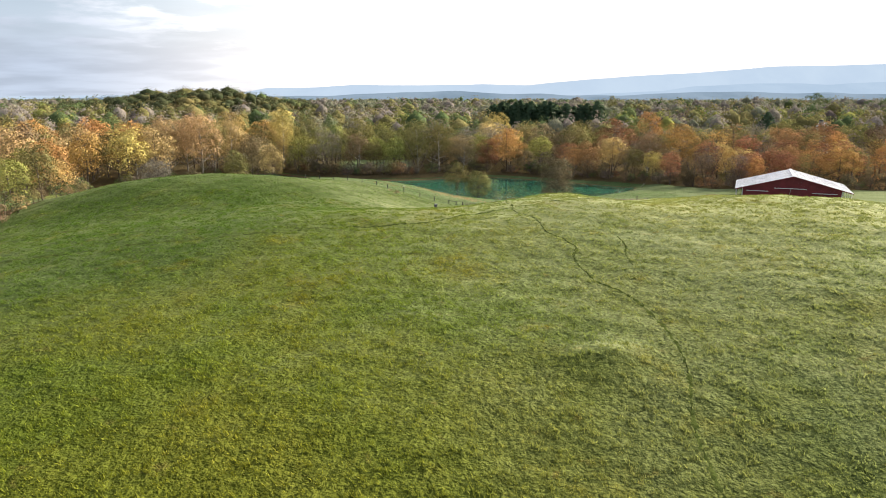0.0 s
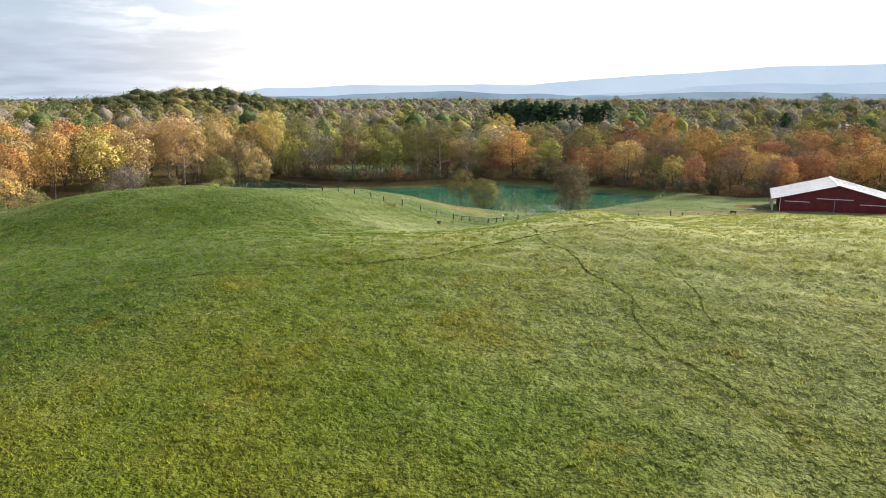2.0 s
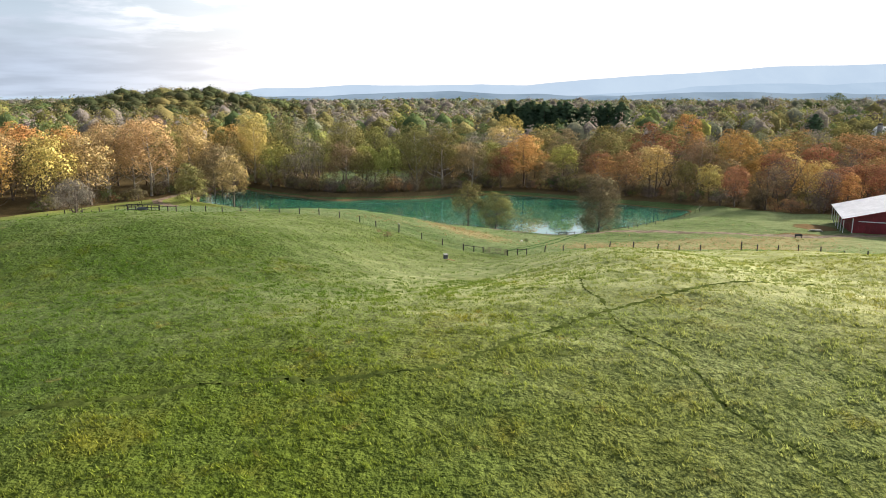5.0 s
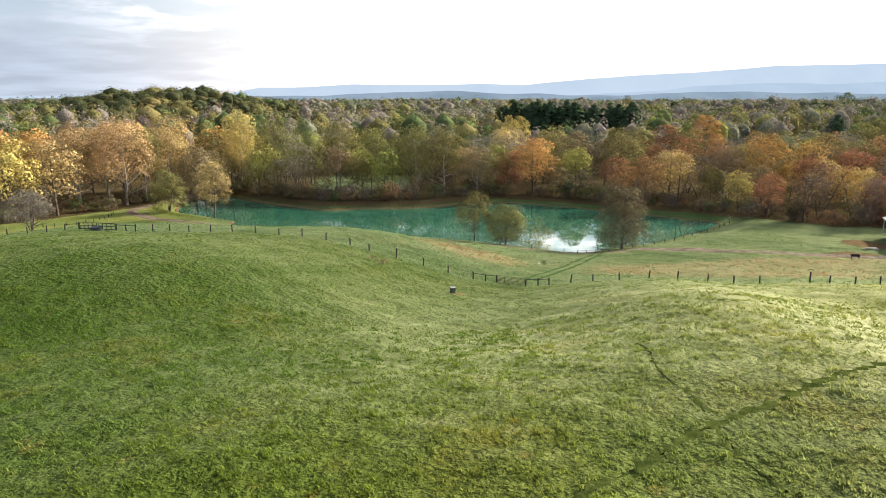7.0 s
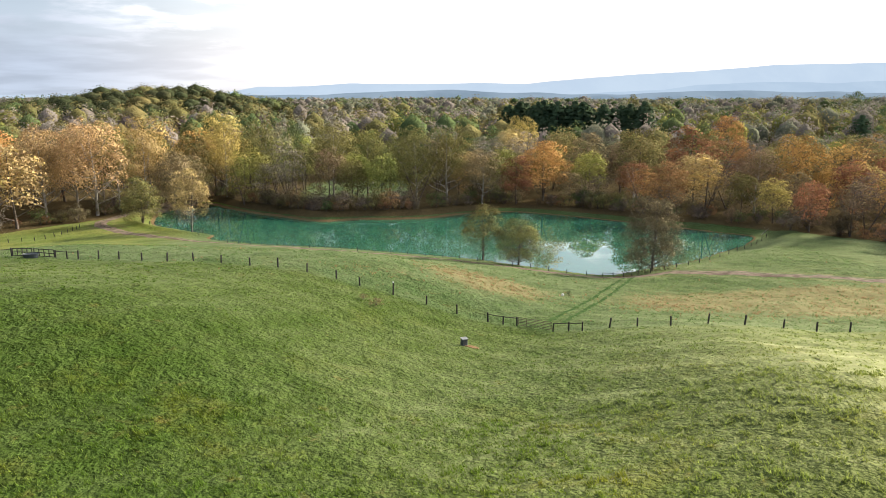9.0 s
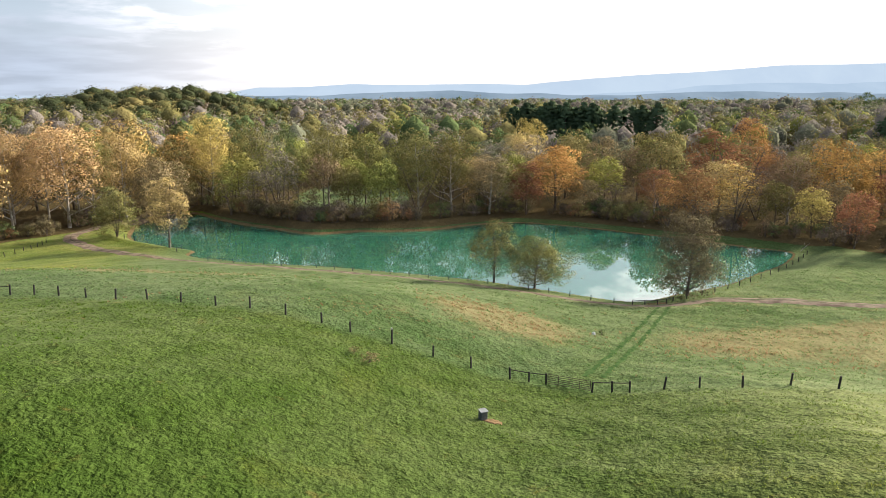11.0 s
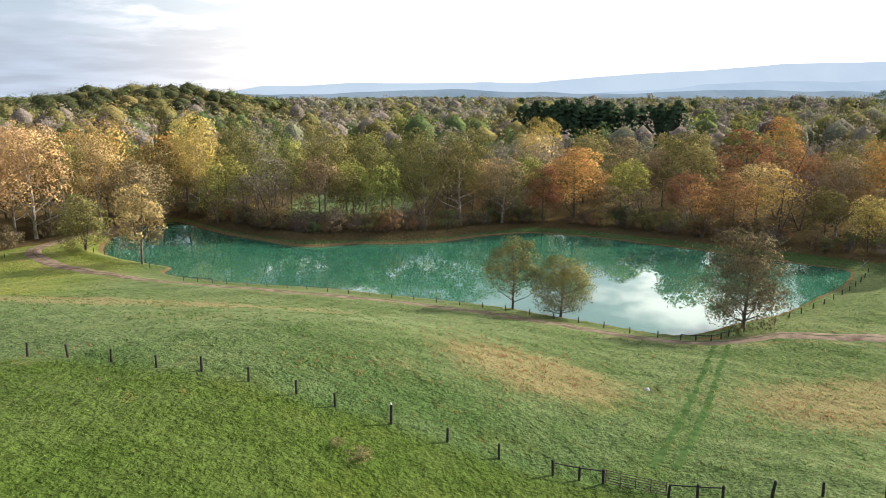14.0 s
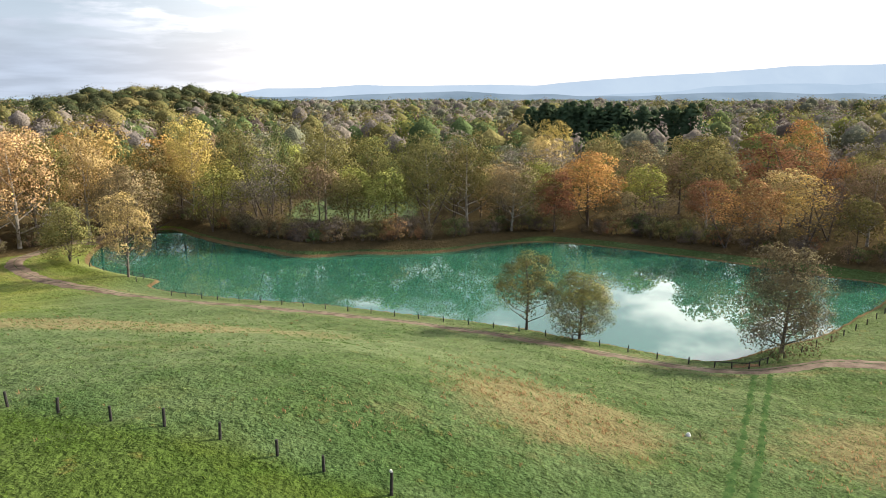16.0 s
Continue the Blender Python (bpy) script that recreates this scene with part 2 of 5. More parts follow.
GROUND, BLADES, STRAW = ground_material(), blade_material(), straw_material()
TONES = {
    "gold": ("gold_leaves", (0.362, 0.256, 0.088), (0.650, 0.481, 0.175), (0.375, 0.312, 0.100)),
    "tan": ("tan_leaves", (0.320, 0.220, 0.108), (0.570, 0.408, 0.200), (0.488, 0.366, 0.134)),
    "orange": ("orange_leaves", (0.301, 0.156, 0.059), (0.550, 0.307, 0.105), (0.512, 0.346, 0.109)),
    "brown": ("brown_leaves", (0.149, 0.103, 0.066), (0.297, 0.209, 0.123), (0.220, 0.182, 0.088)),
    "rust": ("rust_leaves", (0.196, 0.092, 0.052), (0.386, 0.185, 0.092), (0.325, 0.213, 0.095)),
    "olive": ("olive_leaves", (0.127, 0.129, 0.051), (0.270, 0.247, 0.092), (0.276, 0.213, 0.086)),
    "lime": ("yellow_green_leaves", (0.207, 0.224, 0.057), (0.402, 0.380, 0.103), (0.190, 0.213, 0.061)),
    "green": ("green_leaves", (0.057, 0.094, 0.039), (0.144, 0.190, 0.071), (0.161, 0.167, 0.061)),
    "hill": ("deep_green_leaves", (0.032, 0.048, 0.023), (0.082, 0.100, 0.044), (0.110, 0.100, 0.050), 0.05, 0.30),
    "pine": ("pine_needles", (0.022, 0.048, 0.029), (0.062, 0.104, 0.058), (0.065, 0.100, 0.050), 0.1, 0.15),
    # Grey twigs and grey-green leaves, paled with the haze of the far woods.
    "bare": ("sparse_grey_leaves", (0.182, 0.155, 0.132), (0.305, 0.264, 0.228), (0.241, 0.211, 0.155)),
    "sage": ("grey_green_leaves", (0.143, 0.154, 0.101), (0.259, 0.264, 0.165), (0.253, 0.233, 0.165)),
    "amber": ("dull_gold_leaves", (0.130, 0.118, 0.044), (0.275, 0.238, 0.082), (0.16, 0.16, 0.055), 0.12, 0.22),
    "dusk": ("dark_olive_brown_leaves", (0.066, 0.050, 0.032), (0.170, 0.122, 0.070), (0.19, 0.16, 0.09), 0.15, 0.22, 0.02),
    "mauve": ("grey_mauve_twigs", (0.110, 0.086, 0.078), (0.210, 0.166, 0.147), (0.200, 0.152, 0.103)),
}
LEAVES = {key: leaf_material(*v) for key, v in TONES.items()}
CANOPY = {key: leaf_material(TONES[key][0].replace("leaves", "canopy"), *TONES[key][1:4], 0.0, 0.0, 0.004, True)
          for key in ("olive", "brown", "green", "hill", "bare", "sage", "tan", "lime", "mauve", "amber", "rust")}
BARK = surface("grey_brown_bark", (0.060, 0.045, 0.034), (0.155, 0.120, 0.092), 1.5, 0.9, bump=0.5)
PALE_BARK = surface("pale_mottled_bark", (0.17, 0.145, 0.118), (0.46, 0.42, 0.365), 1.2, 0.85, bump=0.3)
POST_WOOD = surface("black_weathered_post_wood", (0.012, 0.010, 0.009), (0.040, 0.034, 0.030), 4.0, 0.85, bump=0.4)
GATE_STEEL = surface("dull_brown_gate_tube", (0.05, 0.035, 0.028), (0.12, 0.085, 0.07), 3.0, 0.6, 0.4)
RED_STEEL = surface("red_painted_steel_siding", (0.155, 0.012, 0.018), (0.235, 0.020, 0.028), 0.5, 0.5)
DARK_RED = surface("dark_red_door_paint", (0.130, 0.010, 0.016), (0.200, 0.017, 0.024), 0.6, 0.5)
ROOF_STEEL = surface("pale_galvanised_roof", (0.52, 0.51, 0.52), (0.72, 0.70, 0.71), 0.3, 0.45, 0.1)
WHITE = surface("white_painted_trim", (0.62, 0.61, 0.58), (0.82, 0.81, 0.78), 1.0, 0.6)
GRAVEL = surface("grey_brown_gravel", (0.095, 0.066, 0.048), (0.215, 0.162, 0.122), 0.5, 0.95, bump=0.8, fine=9.0, depth=0.05, shine=0.1)
# Trail colour is darkened for the shade in the trodden-down grass.
TRODDEN = surface("trodden_shaded_grass", (0.030, 0.042, 0.010), (0.074, 0.090, 0.022), 1.5, 1.0, bump=0.8, fine=6.0, depth=0.06, shine=0.0)
PRESSED = surface("pressed_green_grass", (0.028, 0.058, 0.018), (0.060, 0.100, 0.034), 1.0, 1.0, bump=0.7, fine=6.0, depth=0.06, shine=0.0)
STONE = surface("grey_stone", (0.17, 0.15, 0.13), (0.36, 0.33, 0.30), 1.0, 0.9, bump=0.5)
PLASTIC = surface("weathered_grey_plastic", (0.13, 0.135, 0.14), (0.26, 0.265, 0.27), 2.0, 0.55)
DARK = surface("dark_rubber", (0.015, 0.015, 0.015), (0.04, 0.04, 0.04), 2.0, 0.8)
SOIL = surface("bare_brown_soil", (0.10, 0.06, 0.034), (0.22, 0.145, 0.08), 0.8, 1.0, bump=0.7, fine=8.0, depth=0.05, shine=0.0)


def water_material():
    m, k, out = material("emerald_pond_water")
    pos = k.add("ShaderNodeNewGeometry").outputs["Position"]
    s = k.add("ShaderNodeBsdfPrincipled")
    k.link(k.mix(k.step(k.noise(pos, 0.03, 3.0), 0.35, 0.65), (0.020, 0.096, 0.058), (0.028, 0.116, 0.072)), s.inputs["Base Color"])
    s.inputs["Roughness"].default_value = 0.016
    s.inputs["IOR"].default_value = 1.68
    b = k.add("ShaderNodeBump")
    b.inputs["Strength"].default_value, b.inputs["Distance"].default_value = 0.006, 0.05
    k.link(k.noise(pos, 1.2, 3.0), b.inputs["Height"])
    k.link(b.outputs[0], s.inputs["Normal"])
    k.link(s.outputs[0], out.inputs[0])
    return m


WATER = water_material()


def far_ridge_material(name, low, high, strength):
    """Distant wooded ridges: a plain backdrop, miles of hazy air put into its glow."""
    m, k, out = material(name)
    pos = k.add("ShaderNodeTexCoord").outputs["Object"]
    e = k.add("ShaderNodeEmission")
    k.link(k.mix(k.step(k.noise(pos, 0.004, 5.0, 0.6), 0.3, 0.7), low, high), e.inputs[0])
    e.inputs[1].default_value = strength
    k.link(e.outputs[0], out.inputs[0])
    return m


# ---- the lie of the land ----
KNOLLS = (          # x, y, half widths, height
    (-8.9, 117.9, 84.9, 38.7, 11.92),
    (67.1, 72.9, 45.2, 90.0, 8.56),
    (-47.8, 163.3, 57.8, 24.7, 10.29),
    (-4.8, 198.5, 28.5, 32.3, 7.64),
    (46.2, 146.1, 14.6, 34.4, -5.11),
    (-24.9, 55.1, 82.8, 50.5, 9.94),
    (39.9, 157.0, 25.5, 31.9, 8.14),
    (-56.7, 206.1, 46.0, 39.7, 9.89),
    (154.0, 101.8, 85.0, 90.0, 11.01),
    (-3.8, 245.3, 46.4, 41.2, -1.38),
    (9.0, 167.3, 26.9, 33.7, -4.82),
)
POND = (            # the shore, round the pond
    (-70, 295), (-63, 288), (-56, 283.5), (-50, 280), (-49.5, 275), (-41, 270), (-30, 266.2), (-21, 264),
    (-13, 261.5), (-5, 258), (3, 254.8), (11, 251.2), (17, 248.2), (22, 244.5), (27, 241.4), (32, 237.9),
    (36, 235.2), (39.5, 233.8), (43.6, 234.3), (49, 237.2), (54.5, 240), (60.5, 242.8), (66.5, 247),
    (73, 252.5), (79, 257), (85, 263), (90, 271), (83, 277), (75, 284.5), (67, 291.5), (57, 299.5),
    (47, 307), (37, 312.6), (30, 314), (20, 311), (14, 307.5), (7, 303.4), (-4, 301.8), (-13, 302.3),
    (-20, 299.8), (-27, 300.3), (-37, 308), (-46, 314.5), (-56, 324), (-66, 335), (-73, 332), (-76, 320), (-74, 306),
)
LANE = (            # middle of the gravel lane
    (118, 208), (100, 210), (86, 214.5), (74, 220), (61, 225), (53, 227), (46, 226.6), (40, 227), (34, 229.3),
    (27, 233), (20.5, 237), (13.4, 241), (5.5, 245.3), (-3, 249.2), (-12, 252.5), (-21, 255), (-31, 258),
    (-41, 260.7), (-52, 264.6), (-62, 269.7), (-70.5, 276), (-78, 283), (-83, 290), (-84.5, 297), (-82, 305), (-78, 314), (-77, 330),
)


def smooth_line(points, closed=False, per=6):
    pts = [Vector(p) for p in points]
    out, count = [], len(pts)
    for i in range(count if closed else count - 1):
        if closed:
            a, b, c, d = (pts[(i + j - 1) % count] for j in range(4))
        else:
            a, b, c, d = pts[max(i - 1, 0)], pts[i], pts[i + 1], pts[min(i + 2, count - 1)]
        for s in range(per):
            t = s / per
            out.append(0.5 * ((2 * b) + (c - a) * t + (2 * a - 5 * b + 4 * c - d) * t * t + (3 * b - a - 3 * c + d) * t ** 3))
    if not closed:
        out.append(pts[-1])
    return out


SHORE = np.array([tuple(p) for p in smooth_line(POND, True, 5)])
LANE_LINE = np.array([tuple(p) for p in smooth_line(LANE, False, 5)])


def line_distance(x, y, line, closed=False):
    best = np.full(np.shape(x), 1e9)
    ends = np.roll(line, -1, 0) if closed else line[1:]
    for a, b in zip(line if closed else line[:-1], ends):
        d = b - a
        t = np.clip(((x - a[0]) * d[0] + (y - a[1]) * d[1]) / max(d @ d, 1e-9), 0, 1)
        best = np.minimum(best, (x - a[0] - t * d[0]) ** 2 + (y - a[1] - t * d[1]) ** 2)
    return np.sqrt(best)


def inside_line(x, y, line):
    odd = np.zeros(np.shape(x), bool)
    for a, b in zip(line, np.roll(line, -1, 0)):
        if a[1] != b[1]:
            odd ^= ((a[1] > y) != (b[1] > y)) & (x < (b[0] - a[0]) * (y - a[1]) / (b[1] - a[1]) + a[0])
    return odd


def shore_distance(x, y):
    d = np.full(np.shape(x), 200.0)
    near = (x > -180) & (x < 190) & (y > 200) & (y < 430)
    if np.any(near):
        xs, ys = x[near], y[near]
        v = line_distance(xs, ys, SHORE, True)
        d[near] = np.where(inside_line(xs, ys, SHORE), -v, v)
    return d


def ease(v, a, b):
    t = np.clip((v - a) / (b - a), 0, 1)
    return t * t * (3 - 2 * t)


def wavy(x, y, s, k):
    return np.sin(x * s + 1.3 * k) * np.cos(y * s * 1.17 + 2.1 * k) + 0.5 * np.sin(x * s * 2.3 - y * s * 1.9 + k)


def rough_field(x, y, size, seed):
    """Smooth random ups and downs, about size metres across, from -1 to 1."""
    u, v = x / size, y / size
    i, j = np.floor(u), np.floor(v)
    f, g = u - i, v - j
    f, g = f * f * (3 - 2 * f), g * g * (3 - 2 * g)

    def knot(a, b):
        q = np.sin(a * 127.1 + b * 311.7 + seed * 74.7) * 43758.5453
        return (q - np.floor(q)) * 2 - 1

    return (knot(i, j) * (1 - f) + knot(i + 1, j) * f) * (1 - g) + (knot(i, j + 1) * (1 - f) + knot(i + 1, j + 1) * f) * g


def hummocks(x, y):
    """The tussocky roughness of the pasture."""
    return 0.55 * rough_field(x + 0.6 * y, y, 2.3, 1) + 0.6 * rough_field(x * 0.8 + 0.2 * y, y, 1.15, 2)


def tussocks(x, y):
    """Where the grass stands in thicker tufts, under a metre across."""
    return 0.6 * rough_field(x + 0.3 * y, y, 0.95, 5) + 0.55 * rough_field(x, y + 0.2 * x, 0.45, 7)


def height(x, y):
    """The ground's height over the pond's water."""
    x, y = np.atleast_1d(np.asarray(x, float)), np.atleast_1d(np.asarray(y, float))
    z = np.full(x.shape, 1.5)
    for a, b, r, s, h in KNOLLS:
        z = z + h * np.exp(-((x - a) / r) ** 2 - ((y - b) / s) ** 2)
    far = np.hypot(x, y - 100)
    z = z + 13.0 * ease(far, 330, 1100) + (2.0 * wavy(x, y, 0.006, 1) + 2.5 * wavy(x, y, 0.0023, 6)) * ease(far, 300, 900)
    z = z + 24.0 * np.exp(-((x + 215) / np.where(x < -215, 150, 100)) ** 2 - ((y - 790) / 150) ** 2)
    z = z + 0.14 * wavy(x, y, 0.16, 2) + 0.08 * wavy(x, y, 0.45, 3)
    open_land = ease(-y, -262, -236) * ease(x, -100, -84) * ease(-x, -130, -100)
    z = z + 0.13 * hummocks(x, y) * open_land
    z = z + 0.9 * np.exp(-((x - 17) / 3.2) ** 2 - ((y - 55.5) / 2.6) ** 2)
    sd = shore_distance(x, y)
    back = ease(y + 0.30 * np.abs(x - 10), 285, 305)
    slope = 0.10 + back * (0.30 - 0.22 * ease(x, 10, 34))
    rim = np.where(sd > 0, 0.12 + slope * sd, 0)
    z = np.where(sd > 0, rim + (np.maximum(z, 0.9) - rim) * ease(sd, 2.0 + 2 * back, 13.0 - 5 * back), np.maximum(-2.2, 0.35 * sd))
    return z


def ground_at(x, y):
    return float(height([x], [y])[0])


def wood_edge(x):
    """How far up the map the woods begin."""
    return np.interp(x, (-400, -160, -130, -112, -95, -84, -76, -60, -30, 60, 80, 93, 115, 150, 200, 400),
                    (120, 190, 235, 266, 288, 301, 318, 318, 301, 301, 286, 275, 250, 243, 236, 200))


def woods(x, y):
    sd = shore_distance(x, y)
    w = ease(y - wood_edge(x), -3, 4) * ease(sd - 2.2 * ease(x, 20, 34) * ease(-x, -100, -92), 0.5, 2.5)
    clearing = np.exp(-((x + 18) / 21) ** 4 - ((y - 364) / 30) ** 4)
    hedge = ease(-x, 84, 90) * ease(y, 70, 120) * ease(-y, -200, -180)
    return np.clip(np.maximum(w * (1 - clearing), hedge), 0, 1)


# ---- mesh helpers ----
def mesh_of(name, verts, faces, mats, smooth=False):
    """A mesh from arrays: faces all of one length."""
    verts, faces = np.asarray(verts, np.float32), np.asarray(faces, np.int32)
    me = bpy.data.meshes.new(name)
    me.vertices.add(len(verts))
    me.vertices.foreach_set("co", verts.ravel())
    k = faces.shape[1]
    me.loops.add(faces.size)
    me.loops.foreach_set("vertex_index", faces.ravel())
    me.polygons.add(len(faces))
    me.polygons.foreach_set("loop_start", np.arange(0, faces.size, k, dtype=np.int32))
    me.update(calc_edges=True)
    if smooth:
        me.polygons.foreach_set("use_smooth", np.ones(len(faces), bool))
    for m in mats:
        me.materials.append(m)
    return me


def part(name, me, mat, parent, label=""):
    """Links a mesh or bmesh as one object under a thing or a part."""
    if isinstance(me, bmesh.types.BMesh):
        data = bpy.data.meshes.new(name)
        me.to_mesh(data)
        me.free()
        data.materials.append(mat)
        me = data
    ob = new(name, me)
    ob.parent = parent
    return tagged(ob, label)


def box(bm, size, m=None, bevel=0.0):
    """Adds a box, its edges bevelled."""
    made = bmesh.ops.create_cube(bm, size=1.0, matrix=(m or Matrix()) @ Matrix.Diagonal((*size, 1)))
    if bevel:
        edges = {e for v in made["verts"] for e in v.link_edges}
        bmesh.ops.bevel(bm, geom=list(edges), offset=bevel, segments=1, affect="EDGES")
    return bm


def tube(points, radii, sides=6):
    """Arrays of a tapering tube along points, closed at its end."""
    verts, faces = [], []
    for i, (p, r) in enumerate(zip(points, radii)):
        a = Vector(points[min(i + 1, len(points) - 1)]) - Vector(points[max(i - 1, 0)])
        q = a.to_track_quat("Z", "Y")
        for s in range(sides):
            t = 2 * math.pi * s / sides
            verts.append(Vector(p) + q @ Vector((r * math.cos(t), r * math.sin(t), 0)))
    for i in range(len(points) - 1):
        for s in range(sides):
            a, b = i * sides + s, i * sides + (s + 1) % sides
            faces.append((a, b, b + sides, a + sides))
    return [tuple(v) for v in verts], faces


def tubes_mesh(name, lines, mat, sides=6):
    verts, faces = [], []
    for pts, radii in lines:
        v, f = tube(pts, radii, sides)
        faces += [tuple(i + len(verts) for i in q) for q in f]
        verts += v
    return mesh_of(name, verts, faces, [mat], True)


def cards(name, centres, sizes, mat, rng, outward=None, corners=3, tone=None, lean=1.5):
    """Many small leaf clumps, each turned its own way, but leaning out from the crown, whose roundness their shading follows."""
    count = len(centres)
    nrm = rng.normal(size=(count, 3))
    nrm /= np.linalg.norm(nrm, axis=1)[:, None]
    if outward is None:
        outward = np.tile((0.0, 0.0, 1.0), (count, 1))
    soft = outward + 0.28 * nrm
    nrm = nrm + lean * outward
    nrm /= np.linalg.norm(nrm, axis=1)[:, None] + 1e-9
    soft /= np.linalg.norm(soft, axis=1)[:, None] + 1e-9
    a = np.cross(nrm, rng.normal(size=(count, 3)))
    a /= np.linalg.norm(a, axis=1)[:, None] + 1e-9
    b = np.cross(nrm, a)
    s = (sizes * rng.uniform(0.65, 1.25, count))[:, None]
    w = rng.uniform(0.5, 0.95, count)[:, None]
    if corners == 4:
        tip = rng.uniform(-0.25, 0.25, (count, 1)) * s * nrm
        v = np.stack([centres - a * s, centres - b * s * w + tip, centres + a * s, centres + b * s * w + tip], 1)
    else:
        v = np.stack([centres - a * s - b * s * w, centres + a * s - b * s * w * 0.4, centres + b * s * w * 1.3 - a * s * 0.2], 1)
    me = mesh_of(name, v.reshape(-1, 3), np.arange(count * corners).reshape(-1, corners), [mat])
    me.normals_split_custom_set_from_vertices(np.repeat(soft, corners, 0))
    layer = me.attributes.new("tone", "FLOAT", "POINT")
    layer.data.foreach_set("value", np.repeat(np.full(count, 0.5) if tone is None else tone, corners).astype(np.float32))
    return me


# ---- ground ----
def spaced(lo, hi, fine, end_lo, end_hi, grow=1.13):
    mid = list(np.arange(lo, hi + fine / 2, fine))
    left, right, s = [], [], fine
    v = lo
    while v > end_lo:
        s *= grow
        v -= s
        left.append(max(v, end_lo))
    v, s = mid[-1], fine
    while v < end_hi:
        s *= grow
        v += s
        right.append(min(v, end_hi))
    return np.array(left[::-1] + mid + right)


def build_ground():
    xs, ys = spaced(-86, 98, 0.74, -3600, 3600, 1.09), spaced(35, 322, 0.74, -700, 4300, 1.04)
    gx, gy = np.meshgrid(xs, ys)
    x, y = gx.ravel(), gy.ravel()
    z = height(x, y)
    nx, ny = len(xs), len(ys)
    i = np.arange(nx * ny).reshape(ny, nx)
    faces = np.stack([i[:-1, :-1], i[:-1, 1:], i[1:, 1:], i[1:, :-1]], -1).reshape(-1, 4)
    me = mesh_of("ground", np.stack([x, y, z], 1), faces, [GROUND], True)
    sd = shore_distance(x, y)
    back = ease(y + 0.30 * np.abs(x - 10), 285, 305)
    dry = 0.8 * np.exp(-((x - 10) / 8) ** 2 - ((y - 209) / 6) ** 2) + 0.85 * np.exp(-((x - 15.5) / 6.5) ** 2 - ((y - 204) / 6) ** 2)
    dry += 0.25 * np.exp(-((x - 9) / 11) ** 2 - ((y - 198) / 9) ** 2) + 0.55 * np.exp(-((x - 52) / 26) ** 2 - ((y - 204) / 7) ** 2)
    dry += 0.55 * np.exp(-((x - 78) / 30) ** 2 - ((y - 197) / 9) ** 2) + 0.4 * np.exp(-((x + 24) / 10) ** 2 - ((y - 214) / 6) ** 2)
    dry += 0.75 * np.exp(-((x - 43) / 6) ** 2 - ((y - 199) / 6) ** 2) + 0.7 * np.exp(-((x - 66) / 18) ** 2 - ((y - 190) / 6) ** 2)
    dry += 0.8 * np.exp(-((x - 75) / 22) ** 2 - ((y - 206) / 5) ** 2) + 0.5 * np.exp(-((x + 40) / 25) ** 2 - ((y - 232) / 6) ** 2)
    dry += 0.3 * np.exp(-((x + 4) / 6) ** 2 - ((y - 199) / 4) ** 2) + 0.5 * np.exp(-(line_distance(x, y, LANE_LINE) - 3.2) ** 2 / 1.2) * (np.abs(x) < 150)
    dry += 0.75 * np.exp(-((x + 30) / 24) ** 2 - ((y - 231) / 4.5) ** 2) + 0.55 * np.exp(-((x + 66) / 34) ** 2 - ((y - 229) / 6) ** 2)
    soil = 0.9 * np.exp(-((x - 92) / 7) ** 2 - ((y - 214) / 4) ** 2) + 0.9 * np.exp(-((x - 104) / 6) ** 2 - ((y - 226) / 8) ** 2)
    soil += 0.20 * back * ease(-sd, -5.5, -3.0) * (sd > -1) * ease(-x, -24, -12) + 0.8 * np.exp(-((sd) / 0.8) ** 2)
    soil += 0.7 * ease(-y, -262, -252) * np.exp(-((x - 122) / 22) ** 2 - ((y - 198) / 5) ** 2)
    zones = np.stack([np.clip(soil, 0, 1), woods(x, y), np.clip(dry, 0, 1), np.ones(len(x))], 1).astype(np.float32)
    layer = me.color_attributes.new("zones", "FLOAT_COLOR", "POINT")
    layer.data.foreach_set("color", zones.ravel())
    return tagged(new("ground", me), "rolling green pasture with dry straw patches and leaf litter", "ground", kind="structure")


build_ground()


def strip(name, line, width, mat, label, category, lift=0.04, ragged=0.0, across=5, dish=0.0, seed=1):
    """A band laid over the ground along a line."""
    rng = np.random.default_rng(seed)
    pts = np.array([tuple(p) for p in line])
    d = np.gradient(pts, axis=0)
    d /= np.linalg.norm(d, axis=1)[:, None] + 1e-9
    side = np.stack([d[:, 1], -d[:, 0]], 1)
    rows = []
    for k in range(across):
        t = 2 * k / (across - 1) - 1
        wob = rng.normal(0, ragged, (len(pts), 1)) if k in (0, across - 1) else 0
        p = pts + side * (t * width / 2 + wob)
        z = height(p[:, 0], p[:, 1]) + lift - dish * (1 - (2 * abs(abs(t) - 0.5)) ** 2) - (lift if k in (0, across - 1) else 0)
        rows.append(np.column_stack([p, z]))
    v = np.stack(rows, 1).reshape(-1, 3)
    i = np.arange(len(pts) * across).reshape(len(pts), across)
    f = np.stack([i[:-1, :-1], i[:-1, 1:], i[1:, 1:], i[1:, :-1]], -1).reshape(-1, 4)
    return tagged(new(name, mesh_of(name, v, f, [mat], True)), label, category, kind="structure")


def draped(points, step=0.6):
    line = np.array([tuple(p) for p in smooth_line(points, False, 8)])
    seg = np.concatenate([[0], np.cumsum(np.linalg.norm(np.diff(line, axis=0), axis=1))])
    s = np.arange(0, seg[-1], step)
    return np.column_stack([np.interp(s, seg, line[:, 0]), np.interp(s, seg, line[:, 1])])


